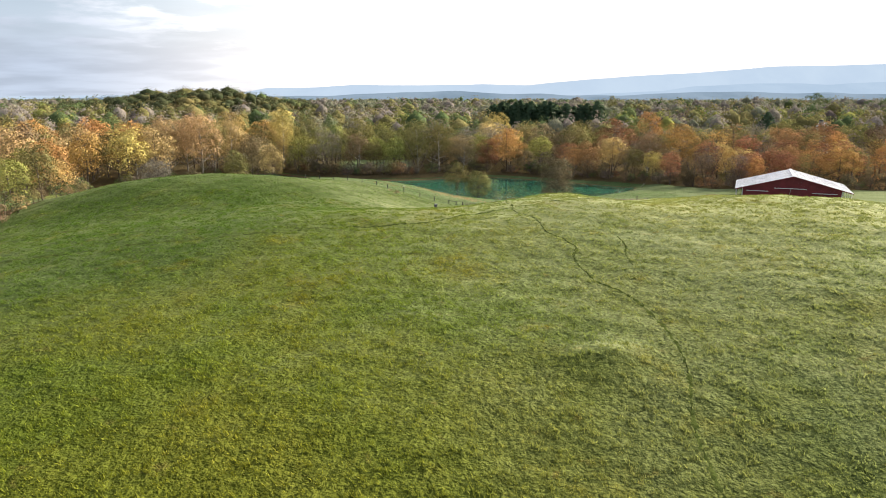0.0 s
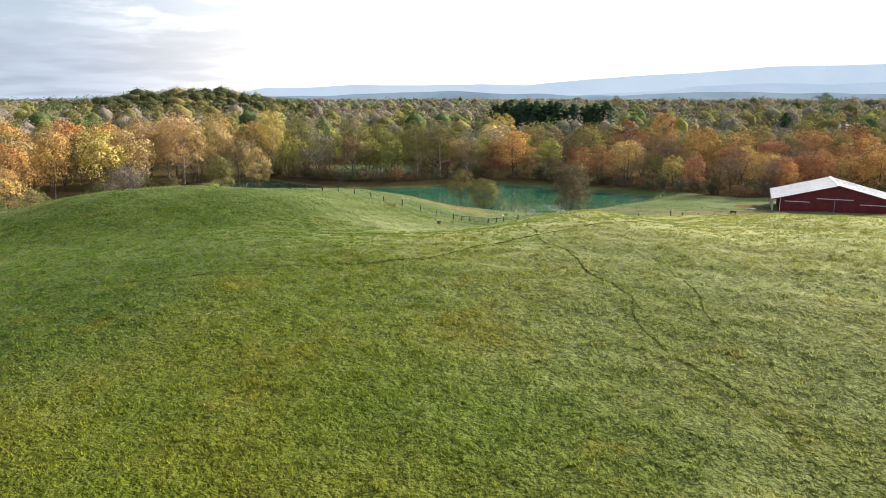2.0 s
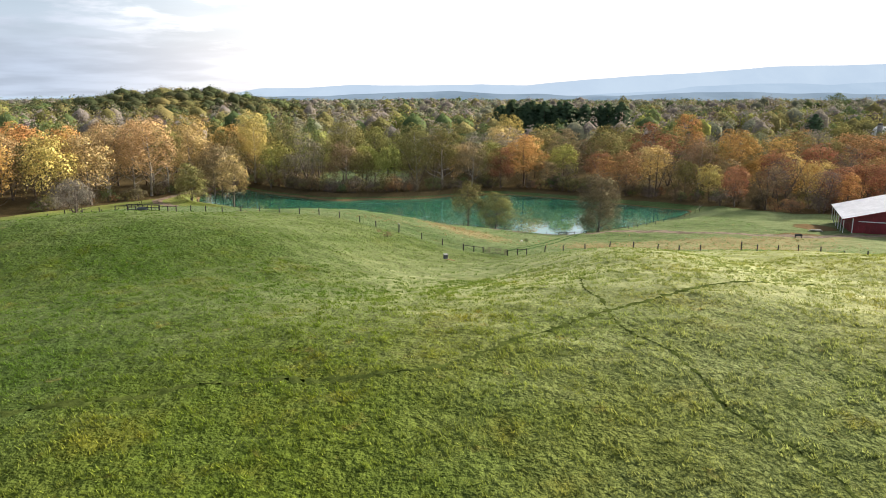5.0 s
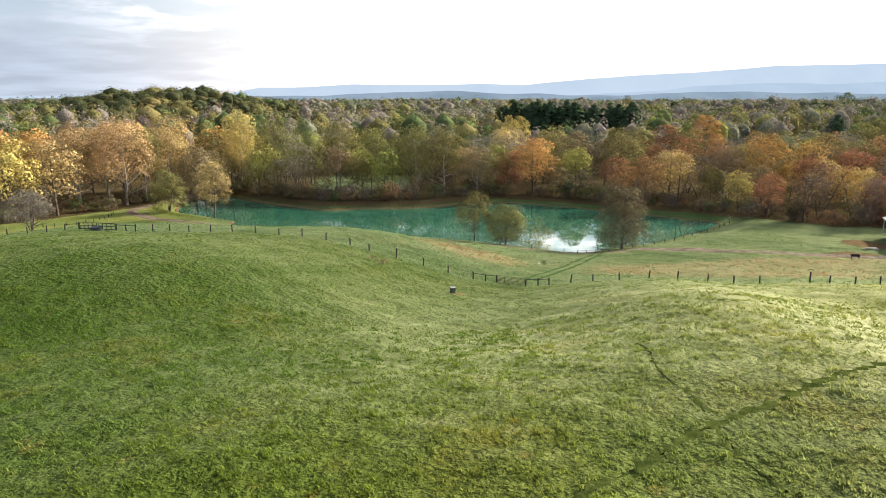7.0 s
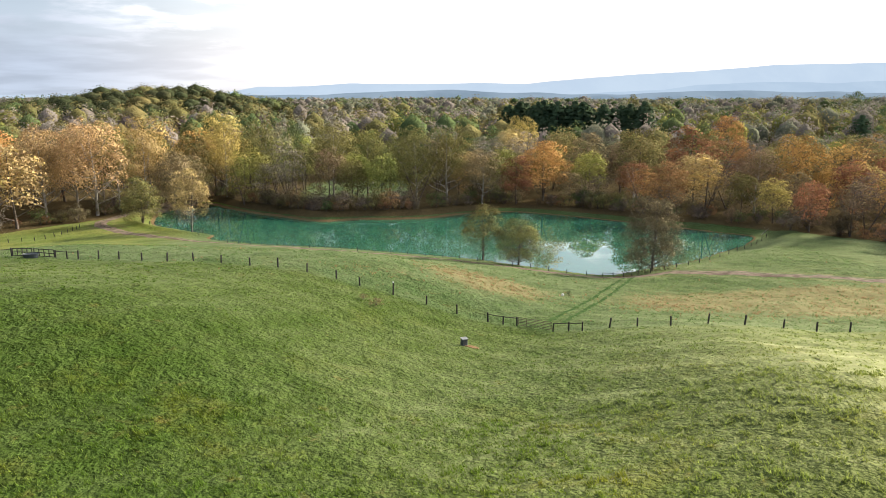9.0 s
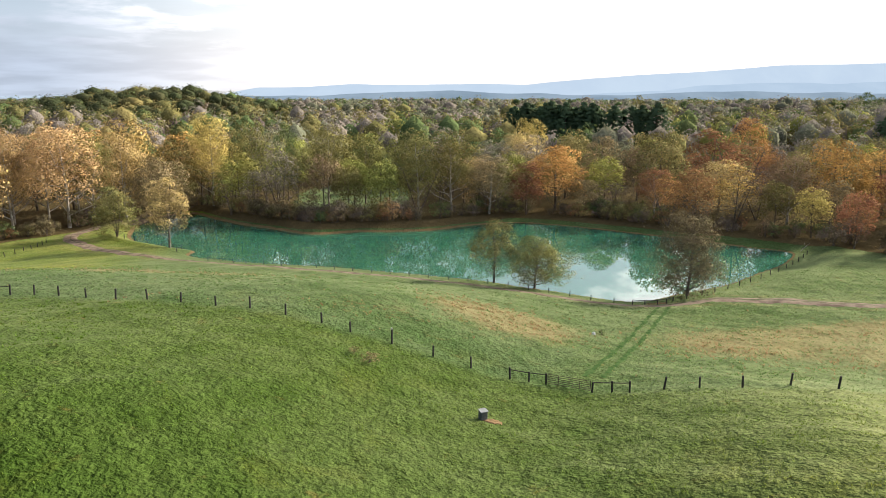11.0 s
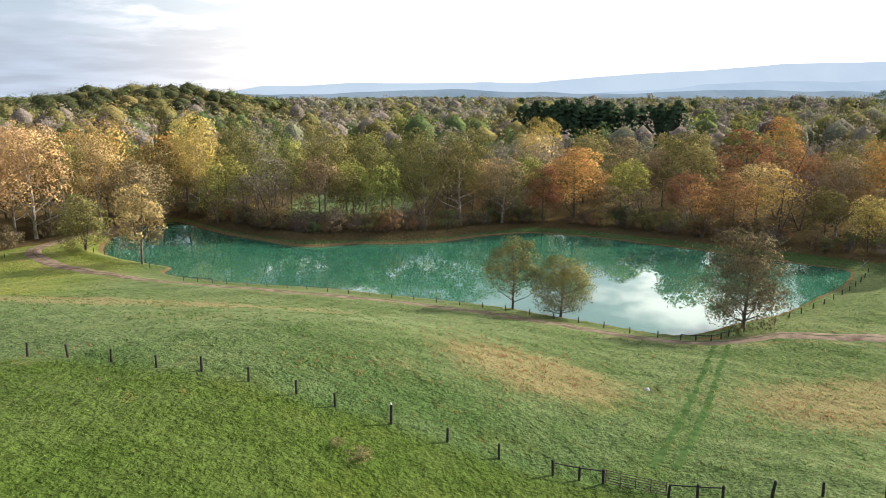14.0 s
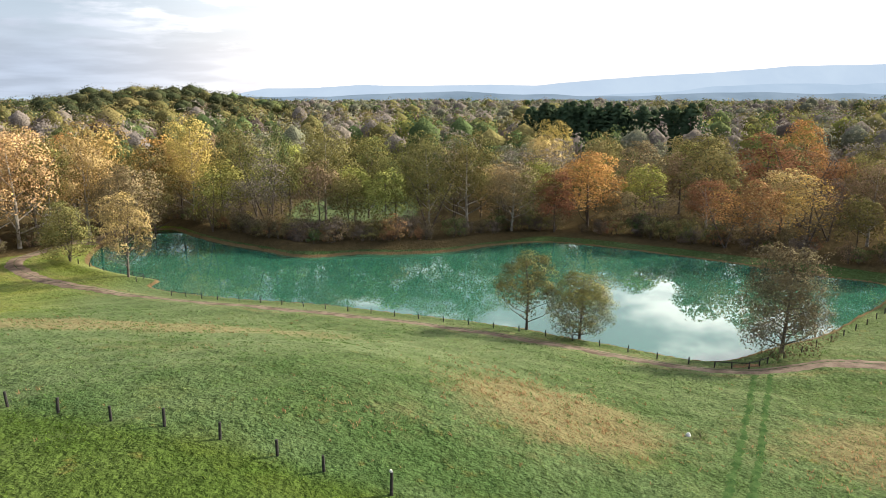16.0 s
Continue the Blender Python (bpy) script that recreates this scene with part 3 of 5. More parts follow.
strip("lane", draped(LANE, 0.5), 3.3, GRAVEL, "grey-brown gravel farm lane with worn wheel ruts beside the pond", "lane", 0.18, 0.16, 7, 0.05)
LANE_MID = draped(LANE, 0.8)
strip("verge", LANE_MID, 0.6, PRESSED, "thin grassy strip down the middle of the gravel lane", "grass strip", 0.215, 0.12, 3, 0.0, 4)

# cattle trails and wheel marks pressed into the pasture
TRAILS = (
    ((18.8, 33), (19.2, 38), (19.6, 41.2), (20.4, 45.4), (22.1, 50.3), (23.6, 56), (24, 63.7), (23.2, 69.5), (21.7, 73), (20.8, 78), (20.5, 83.5), (21.7, 88.2), (19.4, 95), (19.1, 101.8), (17.3, 107.4), (16.9, 111), (17.6, 118), (17.2, 122), (18.3, 127.7), (18.6, 131)),
    ((-60, 98), (-45, 99.3), (-35.4, 99.5), (-28, 99.3), (-21, 100), (-15, 101.7), (-9, 102.3), (-3.4, 102), (2.4, 103.3), (9.2, 108.2), (14.3, 111.7), (18, 114), (23, 116.3), (27.5, 118.8), (32.2, 120.8), (42, 124)),
    ((26.6, 79), (27.2, 83.9), (28.1, 86.9), (28.4, 92)),
)
strip("cattle_trail", draped(TRAILS[0], 0.35), 0.25, TRODDEN, "narrow dark cattle trail trodden through pasture grass", "trail", 0.035, 0.13, 3, 0.0, 5)
strip("cattle_trail", draped(TRAILS[1], 0.35), 0.62, TRODDEN, "dark trail trodden through grass across the rise", "trail", 0.04, 0.28, 3, 0.0, 6)
strip("cattle_trail", draped(TRAILS[2], 0.35), 0.22, TRODDEN, "narrow dark cattle trail trodden through pasture grass", "trail", 0.03, 0.09, 3, 0.0, 7)
for k, off in enumerate((-0.95, 0.95)):
    strip("wheel_mark", draped(((19.8 + off, 185.6), (24.0 + off, 192.4), (28.4 + off, 199.8), (32.6 + off, 207.2), (39.2 + off, 218.9), (42.4 + off, 224.5)), 0.4),
          0.62, PRESSED, "wheel mark pressed into meadow grass from gate to lane", "wheel mark", 0.05, 0.12, 3, 0.0, 8 + k)


def build_pond():
    line = np.array([tuple(p) for p in smooth_line(POND, True, 4)])
    d = np.roll(line, -1, 0) - np.roll(line, 1, 0)
    d /= np.linalg.norm(d, axis=1)[:, None]
    grown = line + np.stack([d[:, 1], -d[:, 0]], 1) * 0.9
    bm = bmesh.new()
    vs = [bm.verts.new((x, y, 0.0)) for x, y in grown]
    face = bm.faces.new(vs)
    bmesh.ops.triangulate(bm, faces=[face])
    me = bpy.data.meshes.new("pond")
    bm.to_mesh(me)
    bm.free()
    me.materials.append(WATER)
    return tagged(new("pond", me), "calm emerald green pond reflecting sky and trees", "pond", kind="structure")


build_pond()


# ---- trees ----
def limbs_of(rng, tall, wide, low=0.22, count=12, stems=1, twigs=2, thick=0.3):
    """Trunk and limbs as tapering lines, and the places where the twigs end."""
    lines, tips = [], []
    for s in range(stems):
        lean = rng.normal(0, 0.03 + 0.10 * (stems > 1), 2)
        top = tall * rng.uniform(0.78, 0.9)
        pts, radii = [], []
        for i in range(8):
            t = i / 7
            bend = 0.25 * math.sin(t * 5 + s) + rng.normal(0, 0.06)
            pts.append((lean[0] * top * t + bend * t, lean[1] * top * t + 0.2 * math.cos(t * 4 + s) * t, -0.4 + (top + 0.4) * t))
            radii.append(thick * (1.25 if i == 0 else 1.0) * (1 - 0.88 * t) + 0.02)
        lines.append((pts, radii))
        for j in range(count // stems):
            t = low + (0.92 - low) * (j + rng.uniform(0, 0.8)) / (count // stems)
            k = min(int(t * 7), 6)
            f = t * 7 - k
            base = Vector(pts[k]).lerp(Vector(pts[k + 1]), f)
            az = 2.4 * j + rng.uniform(-0.5, 0.5) + s
            reach = wide * 0.5 * rng.uniform(0.65, 1.0) * (1 - max(0, t - 0.55) * 1.3)
            rise = reach * rng.uniform(0.35, 0.95) + 0.08 * tall * t
            way = Vector((math.cos(az), math.sin(az), 0))
            end = base + way * reach + Vector((0, 0, rise))
            mid = base.lerp(end, 0.5) + Vector((0, 0, -0.10 * reach)) + way * 0.08 * reach
            r = thick * (1 - 0.85 * t) * 0.5
            lines.append(([tuple(base), tuple(mid), tuple(end)], [r, r * 0.6, 0.02]))
            tips.append(end)
            for q in range(twigs):
                st = base.lerp(end, rng.uniform(0.35, 0.8))
                e2 = st + Vector((rng.normal(0, 1), rng.normal(0, 1), abs(rng.normal(0.6, 0.5)))) * reach * 0.28
                lines.append(([tuple(st), tuple(st.lerp(e2, 0.5) + Vector((0, 0, 0.1))), tuple(e2)], [r * 0.35, r * 0.22, 0.015]))
                tips.append(e2)
    return lines, tips


def lumpy(rng, d):
    """An uneven outline: a factor for each way out from the crown's middle."""
    f = np.ones(len(d)) * 0.82
    for _ in range(9):
        v = rng.normal(size=3)
        v /= np.linalg.norm(v)
        f += rng.uniform(-0.16, 0.24) * np.exp((d @ v - 1) * 5)
    return f


def crown_points(rng, tall, wide, low, lobes, leaves, tips, loose=0.05, shape=1.0, under=1.72):
    """Leaf places over the billows of a crown, thick outside and dark between, with the way that each one faces."""
    k = np.arange(lobes) + 0.5
    up = 1 - under * k / lobes
    turn = 2.39996 * k + rng.uniform(0, 6.3)
    flat = np.sqrt(1 - up ** 2)
    d = np.stack([flat * np.cos(turn), flat * np.sin(turn), up], 1) + rng.normal(0, 0.16, (lobes, 3))
    d /= np.linalg.norm(d, axis=1)[:, None]
    half = tall * (1 - low) / 2
    size = np.array((wide / 2, wide / 2, half))
    r = np.where(rng.uniform(size=lobes) < 0.78, rng.uniform(0.66, 0.90, lobes), rng.uniform(0.28, 0.62, lobes)) * lumpy(rng, d) * 1.08
    c = d * r[:, None] * size
    c[:, :2] *= (1 - 0.28 * shape * np.clip(c[:, 2:3] / half, -0.6, 1))
    mid = np.array((0, 0, tall * low + half))
    c += mid
    lobe = loose * tall * rng.uniform(1.0, 2.3, lobes)
    n_each = np.maximum((leaves * (lobe / lobe.mean()) ** 1.8).astype(int), 4)
    own, rad = np.repeat(c, n_each, 0), np.repeat(lobe, n_each)[:, None]
    e = rng.normal(size=(len(own), 3)) + 0.5 * (own - mid) / size + np.array((0, 0, 0.6))
    e /= np.linalg.norm(e, axis=1)[:, None]
    pts = own + e * rad * rng.uniform(0.74, 1.08, (len(own), 1)) * np.array((1, 1, 0.8))
    out = e + 0.25 * (own - mid) / size
    if tips:
        ends = np.array([tuple(t) for t in tips])
        ends = ends[(ends[:, 2] > tall * low * 0.8) & (ends[:, 2] < 0.9 * tall)]
        more = np.repeat(ends, max(leaves // 10, 3), 0)
        off = rng.normal(0, loose * tall * 0.7, more.shape)
        pts = np.concatenate([pts, more + off])
        out = np.concatenate([out, (more - mid) / size + 0.4 * off / (loose * tall)])
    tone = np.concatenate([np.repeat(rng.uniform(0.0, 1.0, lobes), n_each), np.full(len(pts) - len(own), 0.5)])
    out /= np.linalg.norm(out, axis=1)[:, None] + 1e-9
    return pts, out, tone


STYLES = {          # height, width, bare share of the stem, limbs, stems, lobes, leaves a lobe, leaf size, bark
    "sycamore": (20, 14, 0.13, 18, 1, 76, 104, 0.155, "pale"),
    "maple": (20, 13, 0.08, 12, 1, 58, 46, 0.255, "grey"),
    "grand": (20, 13, 0.08, 14, 1, 70, 74, 0.20, "grey"),
    "oak": (20, 15, 0.06, 10, 1, 58, 54, 0.26, "grey"),
    "thin": (20, 10, 0.16, 22, 2, 40, 26, 0.19, "grey"),
    "bush": (6, 7, 0.0, 8, 3, 20, 50, 0.15, "grey"),
    "shore": (16, 12.5, -0.06, 40, 1, 110, 104, 0.135, "grey"),
    "slim": (12, 8.5, 0.12, 26, 1, 52, 84, 0.125, "grey"),
    "willow": (12, 8.5, 0.0, 20, 3, 48, 120, 0.15, "grey"),
    "bare": (11, 14, 0.12, 44, 5, 70, 90, 0.10, "grey"),
}
MADE = {}


def tree_parts(style, colour, variant):
    key = (style, variant)
    if key not in MADE:
        tall, wide, low, limbs, stems, clumps, leaves, size, bark = STYLES[style]
        rng = np.random.default_rng(sum(map(ord, style)) * 7 + variant * 13)
        lines, tips = limbs_of(rng, tall, wide, max(low, 0.06), limbs, stems, {"bare": 4, "thin": 4, "shore": 3}.get(style, 2),
                               {"bush": 0.10, "willow": 0.14, "bare": 0.16, "slim": 0.17, "shore": 0.26, "thin": 0.2}.get(style, 0.27))
        trunk = tubes_mesh("trunk", lines, PALE_BARK if bark == "pale" else BARK, 6 if style in ("shore", "slim", "sycamore") else 4)
        pts, out, tone = crown_points(rng, tall, wide, low, clumps, leaves, tips, {"bush": 0.10, "willow": 0.075, "shore": 0.055, "slim": 0.055, "thin": 0.045, "bare": 0.06}.get(style, 0.058),
                                      {"shore": 0.7, "maple": 0.8, "grand": 0.9}.get(style, 1.0), 1.96 if style in ("shore", "willow", "bush") else 1.72)
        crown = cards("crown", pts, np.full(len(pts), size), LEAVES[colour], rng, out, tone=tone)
        MADE[key] = (trunk, crown)
    trunk, crown = MADE[key]
    if crown.materials[0] != LEAVES[colour]:
        if (*key, colour) not in MADE:
            own = crown.copy()
            own.materials[0] = LEAVES[colour]
            MADE[(*key, colour)] = own
        crown = MADE[(*key, colour)]
    return trunk, crown


LOOK = {"gold": "golden-yellow", "tan": "tan-orange", "brown": "dull brown", "rust": "rust-red", "olive": "olive-green",
        "lime": "yellow-green", "orange": "bright orange", "amber": "dull gold", "sage": "hazy grey-green", "hill": "deep green", "green": "dark green", "bare": "thin grey-brown", "dusk": "dark olive-brown", "mauve": "grey-mauve", "pine": "dark evergreen"}
KIND = {"sycamore": "tall sycamore with pale limbs and %s autumn leaves", "grand": "broad round-crowned tree with fine %s autumn leaves", "maple": "round-crowned tree with %s autumn leaves",
        "oak": "broad dense tree with %s foliage", "thin": "half-bare slender tree with sparse %s leaves",
        "bush": "shrub with %s leaves at the edge of the woods", "shore": "leafy tree with dark trunk and %s leaves beside pond",
        "willow": "rounded willow with %s leaves", "slim": "small tree with airy %s crown on the pond shore", "bare": "nearly leafless spreading tree with %s twigs"}


def plant(x, y, tall, wide, style, colour, variant=0, turn=0.0, group="", name="tree", sink=0.0, label=""):
    trunk, crown = tree_parts(style, colour, variant)
    base = new(name)
    base.empty_display_size = 0.3
    part("trunk", trunk, None, base)
    part("crown", crown, None, base)
    t0, w0 = STYLES[style][:2]
    base.matrix_world = pose(x, y, ground_at(x, y) - sink, 0, 0, turn) @ Matrix.Diagonal((wide / w0, wide / w0, tall / t0, 1))
    return tagged(base, label or KIND[style] % LOOK[colour], "shrub" if style == "bush" else "tree", group)


rng = np.random.default_rng(11)
# along the near shore
plant(50.8, 235.6, 16.8, 13.0, "shore", "dusk", 0, 20)
plant(17.1, 247.4, 13.2, 10.5, "slim", "amber", 0, 0)
plant(24.3, 243.2, 11.0, 10.0, "shore", "amber", 1, 50)
plant(-54.8, 277.6, 17.0, 11.5, "slim", "tan", 2, 120)
plant(-71.5, 289.8, 12.8, 11.0, "willow", "olive", 1, 10, label="rounded willow shrub with olive-green leaves beside the lane")
plant(-87, 241.5, 11.0, 14.0, "bare", "bare", 0, 0)

FRONT = (           # x, y, height, width
    (-90, 305, 29.3, 22.6), (-98, 311, 28.1, 17.0), (-80, 318, 25.6, 17.0), (-83, 331, 29.3, 19.2), (-108, 312, 28.1, 15.8), (-66, 344, 23.2, 15.8), (-61, 339, 30.5, 17.0),
    (-24, 334, 28.1, 17.6), (14, 326, 25.7, 18.7), (46, 326, 20.9, 18.0), (4, 329, 24.6, 16.5), (92, 314, 17.6, 17.0), (120, 304, 24.2, 15.9),
    (-87, 314, 26.0, 15.5), (-103, 302, 26.0, 15.0), (-71, 316, 22.0, 13.0), (-69, 331, 24.0, 14.0), (-116, 300, 25.0, 15.0), (-95, 322, 28.0, 16.0),
)
FRONT_KIND = ("sycamore tan", "sycamore tan", "sycamore tan", "grand gold", "sycamore tan", "grand tan", "sycamore gold",
              "sycamore amber", "sycamore amber", "grand orange", "sycamore olive", "grand tan", "grand orange",
              "sycamore amber", "sycamore tan", "grand brown", "grand amber", "sycamore orange", "sycamore tan")
SECOND = (
    (-52, 355, 28.1, 12.1), (-39, 350, 25.7, 9.9), (-38, 361, 22.2, 12.1), (-45, 327, 15.2, 9.9), (-13, 343, 22.2, 13.2), (-5, 329, 21.1, 13.2),
    (25, 321, 18.7, 16.5), (36, 320, 15.4, 10.6), (54, 322, 11.0, 10.6), (63, 318, 11.0, 10.6), (72, 312, 15.4, 13.8), (80, 305, 9.9, 10.6),
    (104, 298, 20.9, 15.9), (99, 305, 16.5, 11.7), (103, 345, 24.2, 23.3), (87, 350, 24.2, 15.9), (131, 375, 26.4, 17.0), (41, 368, 23.1, 14.8),
    (51, 398, 27.5, 13.8), (66, 348, 20.9, 15.9), (11, 338, 19.9, 13.2), (-70, 322, 20.7, 14.7),
)
SECOND_KIND = ("grand olive", "oak green", "grand lime", "thin bare", "grand amber", "grand amber",
               "sycamore brown", "grand rust", "grand brown", "thin mauve", "sycamore rust", "thin mauve",
               "sycamore brown", "thin mauve", "oak rust", "grand amber", "grand orange", "grand tan",
               "grand gold", "grand brown", "thin brown", "grand brown")
taken = []
for rows, kinds in ((FRONT, FRONT_KIND), (SECOND, SECOND_KIND)):
    for k, ((x, y, tall, wide), kind) in enumerate(zip(rows, kinds)):
        style, colour = kind.split()
        plant(x, y, tall, wide, style, colour, k % 3, 67 * k % 360, "trees behind the pond")
        taken.append((x, y, wide))

# single tall trees that stand over the far woods
plant(248, 849, 33, 15, "oak", "olive", 0, 30)
plant(560, 940, 30, 30, "oak", "green", 1, 80)
CABINS = (-94.0, 398.0)

# the rest of the woods, tree by tree
PALETTES = {"left": ("gold", "orange", "tan", "olive", "tan", "brown", "amber", "orange"),
            "middle": ("amber", "tan", "olive", "amber", "brown", "mauve", "lime", "bare"),
            "right": ("rust", "orange", "amber", "brown", "orange", "mauve", "rust", "gold", "brown"),
            # Back palettes lean darker: deeper shade among the rear trees, given by colour.
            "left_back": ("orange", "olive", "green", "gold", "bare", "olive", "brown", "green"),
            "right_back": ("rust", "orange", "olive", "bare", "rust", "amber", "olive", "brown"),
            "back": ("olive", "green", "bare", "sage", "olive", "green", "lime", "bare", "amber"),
            "hedge": ("green", "olive", "brown", "gold", "tan", "green", "rust", "lime")}


def scatter(x0, x1, y0, y1, gap, tries, most, tall, palette, group, front=0.0):
    count = 0
    for _ in range(tries):
        x, y = rng.uniform(x0, x1), rng.uniform(y0, y1)
        if woods(np.array([x]), np.array([y - front]))[0] < 0.8 or line_distance(np.array([x]), np.array([y]), LANE_LINE)[0] < 5:
            continue
        if y > 300 and abs(x - (-68 - 0.265 * (y - 300))) < 6:      # the gap in which the cabins stand
            continue
        h = rng.uniform(*tall)
        w = h * rng.uniform(0.55, 0.78)
        if any((x - a) ** 2 + (y - b) ** 2 < (gap * (w + c) / 2) ** 2 for a, b, c in taken):
            continue
        colour = palette[rng.integers(len(palette))]
        style = "thin" if colour in ("bare", "mauve") else ("oak" if colour in ("green", "sage") else rng.choice(("maple", "maple", "maple", "thin")))
        plant(x, y, h, w, str(style), colour, int(rng.integers(3)), rng.uniform(0, 360), group)
        taken.append((x, y, w))
        count += 1
        if count >= most:
            return


scatter(-190, -62, 245, 335, 0.66, 1200, 34, (21, 29), PALETTES["left"], "trees behind the pond")
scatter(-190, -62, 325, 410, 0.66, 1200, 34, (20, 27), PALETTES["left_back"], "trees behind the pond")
scatter(-62, 70, 318, 350, 0.66, 900, 20, (16, 22), PALETTES["middle"], "trees behind the pond")
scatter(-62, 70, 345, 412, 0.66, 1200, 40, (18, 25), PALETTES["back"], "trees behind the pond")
scatter(-275, -180, 290, 430, 0.62, 1200, 30, (21, 29), PALETTES["left"], "trees behind the pond")
scatter(66, 215, 246, 300, 0.58, 2500, 60, (13, 19), PALETTES["right"], "trees behind the pond")
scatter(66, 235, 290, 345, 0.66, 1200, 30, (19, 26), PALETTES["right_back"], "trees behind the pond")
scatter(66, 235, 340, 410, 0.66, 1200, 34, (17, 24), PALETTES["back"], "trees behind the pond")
scatter(-150, -84, 100, 250, 0.5, 900, 40, (11, 18), PALETTES["hedge"], "trees along the pasture edge")

# shrubs at the foot of the woods
for k in range(250):
    x = rng.uniform(-112, 175)
    y = float(wood_edge(x)) + rng.uniform(1.0, 16)
    while shore_distance(np.array([x]), np.array([y]))[0] < (5.0 if x < 20 else 8.0):
        y += 2.5
    if line_distance(np.array([x]), np.array([y]), LANE_LINE)[0] < 5:
        continue
    h = rng.uniform(2.2, 6.5)
    plant(x, y, h, h * rng.uniform(0.9, 1.4), "bush", ("mauve", "olive", "dusk", "mauve", "brown", "green", "dusk", "rust")[k % 8], k % 3, 40 * k, "shrubs behind the pond", "shrub", 0.1)
for k in range(22):
    y = 112 + 4.6 * k
    x = -85.5 - rng.uniform(0, 3) - max(0, y - 185) * 0.45
    h = rng.uniform(3.0, 6.5)
    plant(x, y, h, h * rng.uniform(0.9, 1.3), "bush", ("green", "olive", "brown", "green", "tan")[k % 5], k % 3, 50 * k, "shrubs along the pasture edge", "shrub", 0.1)


# evergreens
def pine_mesh(seed):
    r = np.random.default_rng(seed)
    pts = []
    for tier in range(15):
        t = tier / 14
        z, reach = 3.5 + 16.5 * t, 5.2 * (1 - t ** 1.8) ** 0.6 * (0.7 + 0.3 * min(1, 3 * t)) + 0.3
        for a in range(7):
            az = a * 0.9 + tier * 1.7 + r.uniform(-0.3, 0.3)
            q = r.uniform(0.25, 1.0, 22)[:, None] * reach * r.uniform(0.7, 1.1)
            pts.append(np.concatenate([q * math.cos(az), q * math.sin(az), z - 0.12 * q + 0 * q], 1) + r.normal(0, 0.28, (22, 3)))
    pts = np.concatenate(pts)
    out = pts * np.array((1, 1, 0)) / (np.linalg.norm(pts[:, :2], axis=1)[:, None] + 0.1) + np.array((0, 0, 0.5))
    return cards("crown", pts, np.full(len(pts), 0.42), LEAVES["pine"], r, out)


PINES = [pine_mesh(s) for s in (3, 4)]
PINE_TRUNK = tubes_mesh("trunk", [([(0, 0, -0.4), (0.05, 0, 6), (0, 0.05, 20)], [0.36, 0.26, 0.03])], BARK, 6)
pine_places = [(60 + 2.6 * k + rng.uniform(-1.5, 1.5), 503 - 2.1 * k + rng.uniform(-9, 9), rng.uniform(26, 31)) for k in range(25)]
pine_places += [(12, 425, 20), (-8, 372, 15), (230, 440, 24)]
for k, (x, y, tall) in enumerate(pine_places):
    base = new("pine_tree")
    part("trunk", PINE_TRUNK, None, base)
    part("crown", PINES[k % 2], None, base)
    base.matrix_world = pose(x, y, ground_at(x, y), 0, 0, 50 * k) @ Matrix.Diagonal((tall / 14, tall / 14, tall / 20, 1))
    tagged(base, "tall dark evergreen pine standing among autumn trees", "tree", "pines in the woods")


# woods beyond, too many to count
FAR_CROWNS = [crown_points(np.random.default_rng(60 + q), 20, 17, 0.18, 26, 40, None, 0.075, 0.7) for q in range(6)]


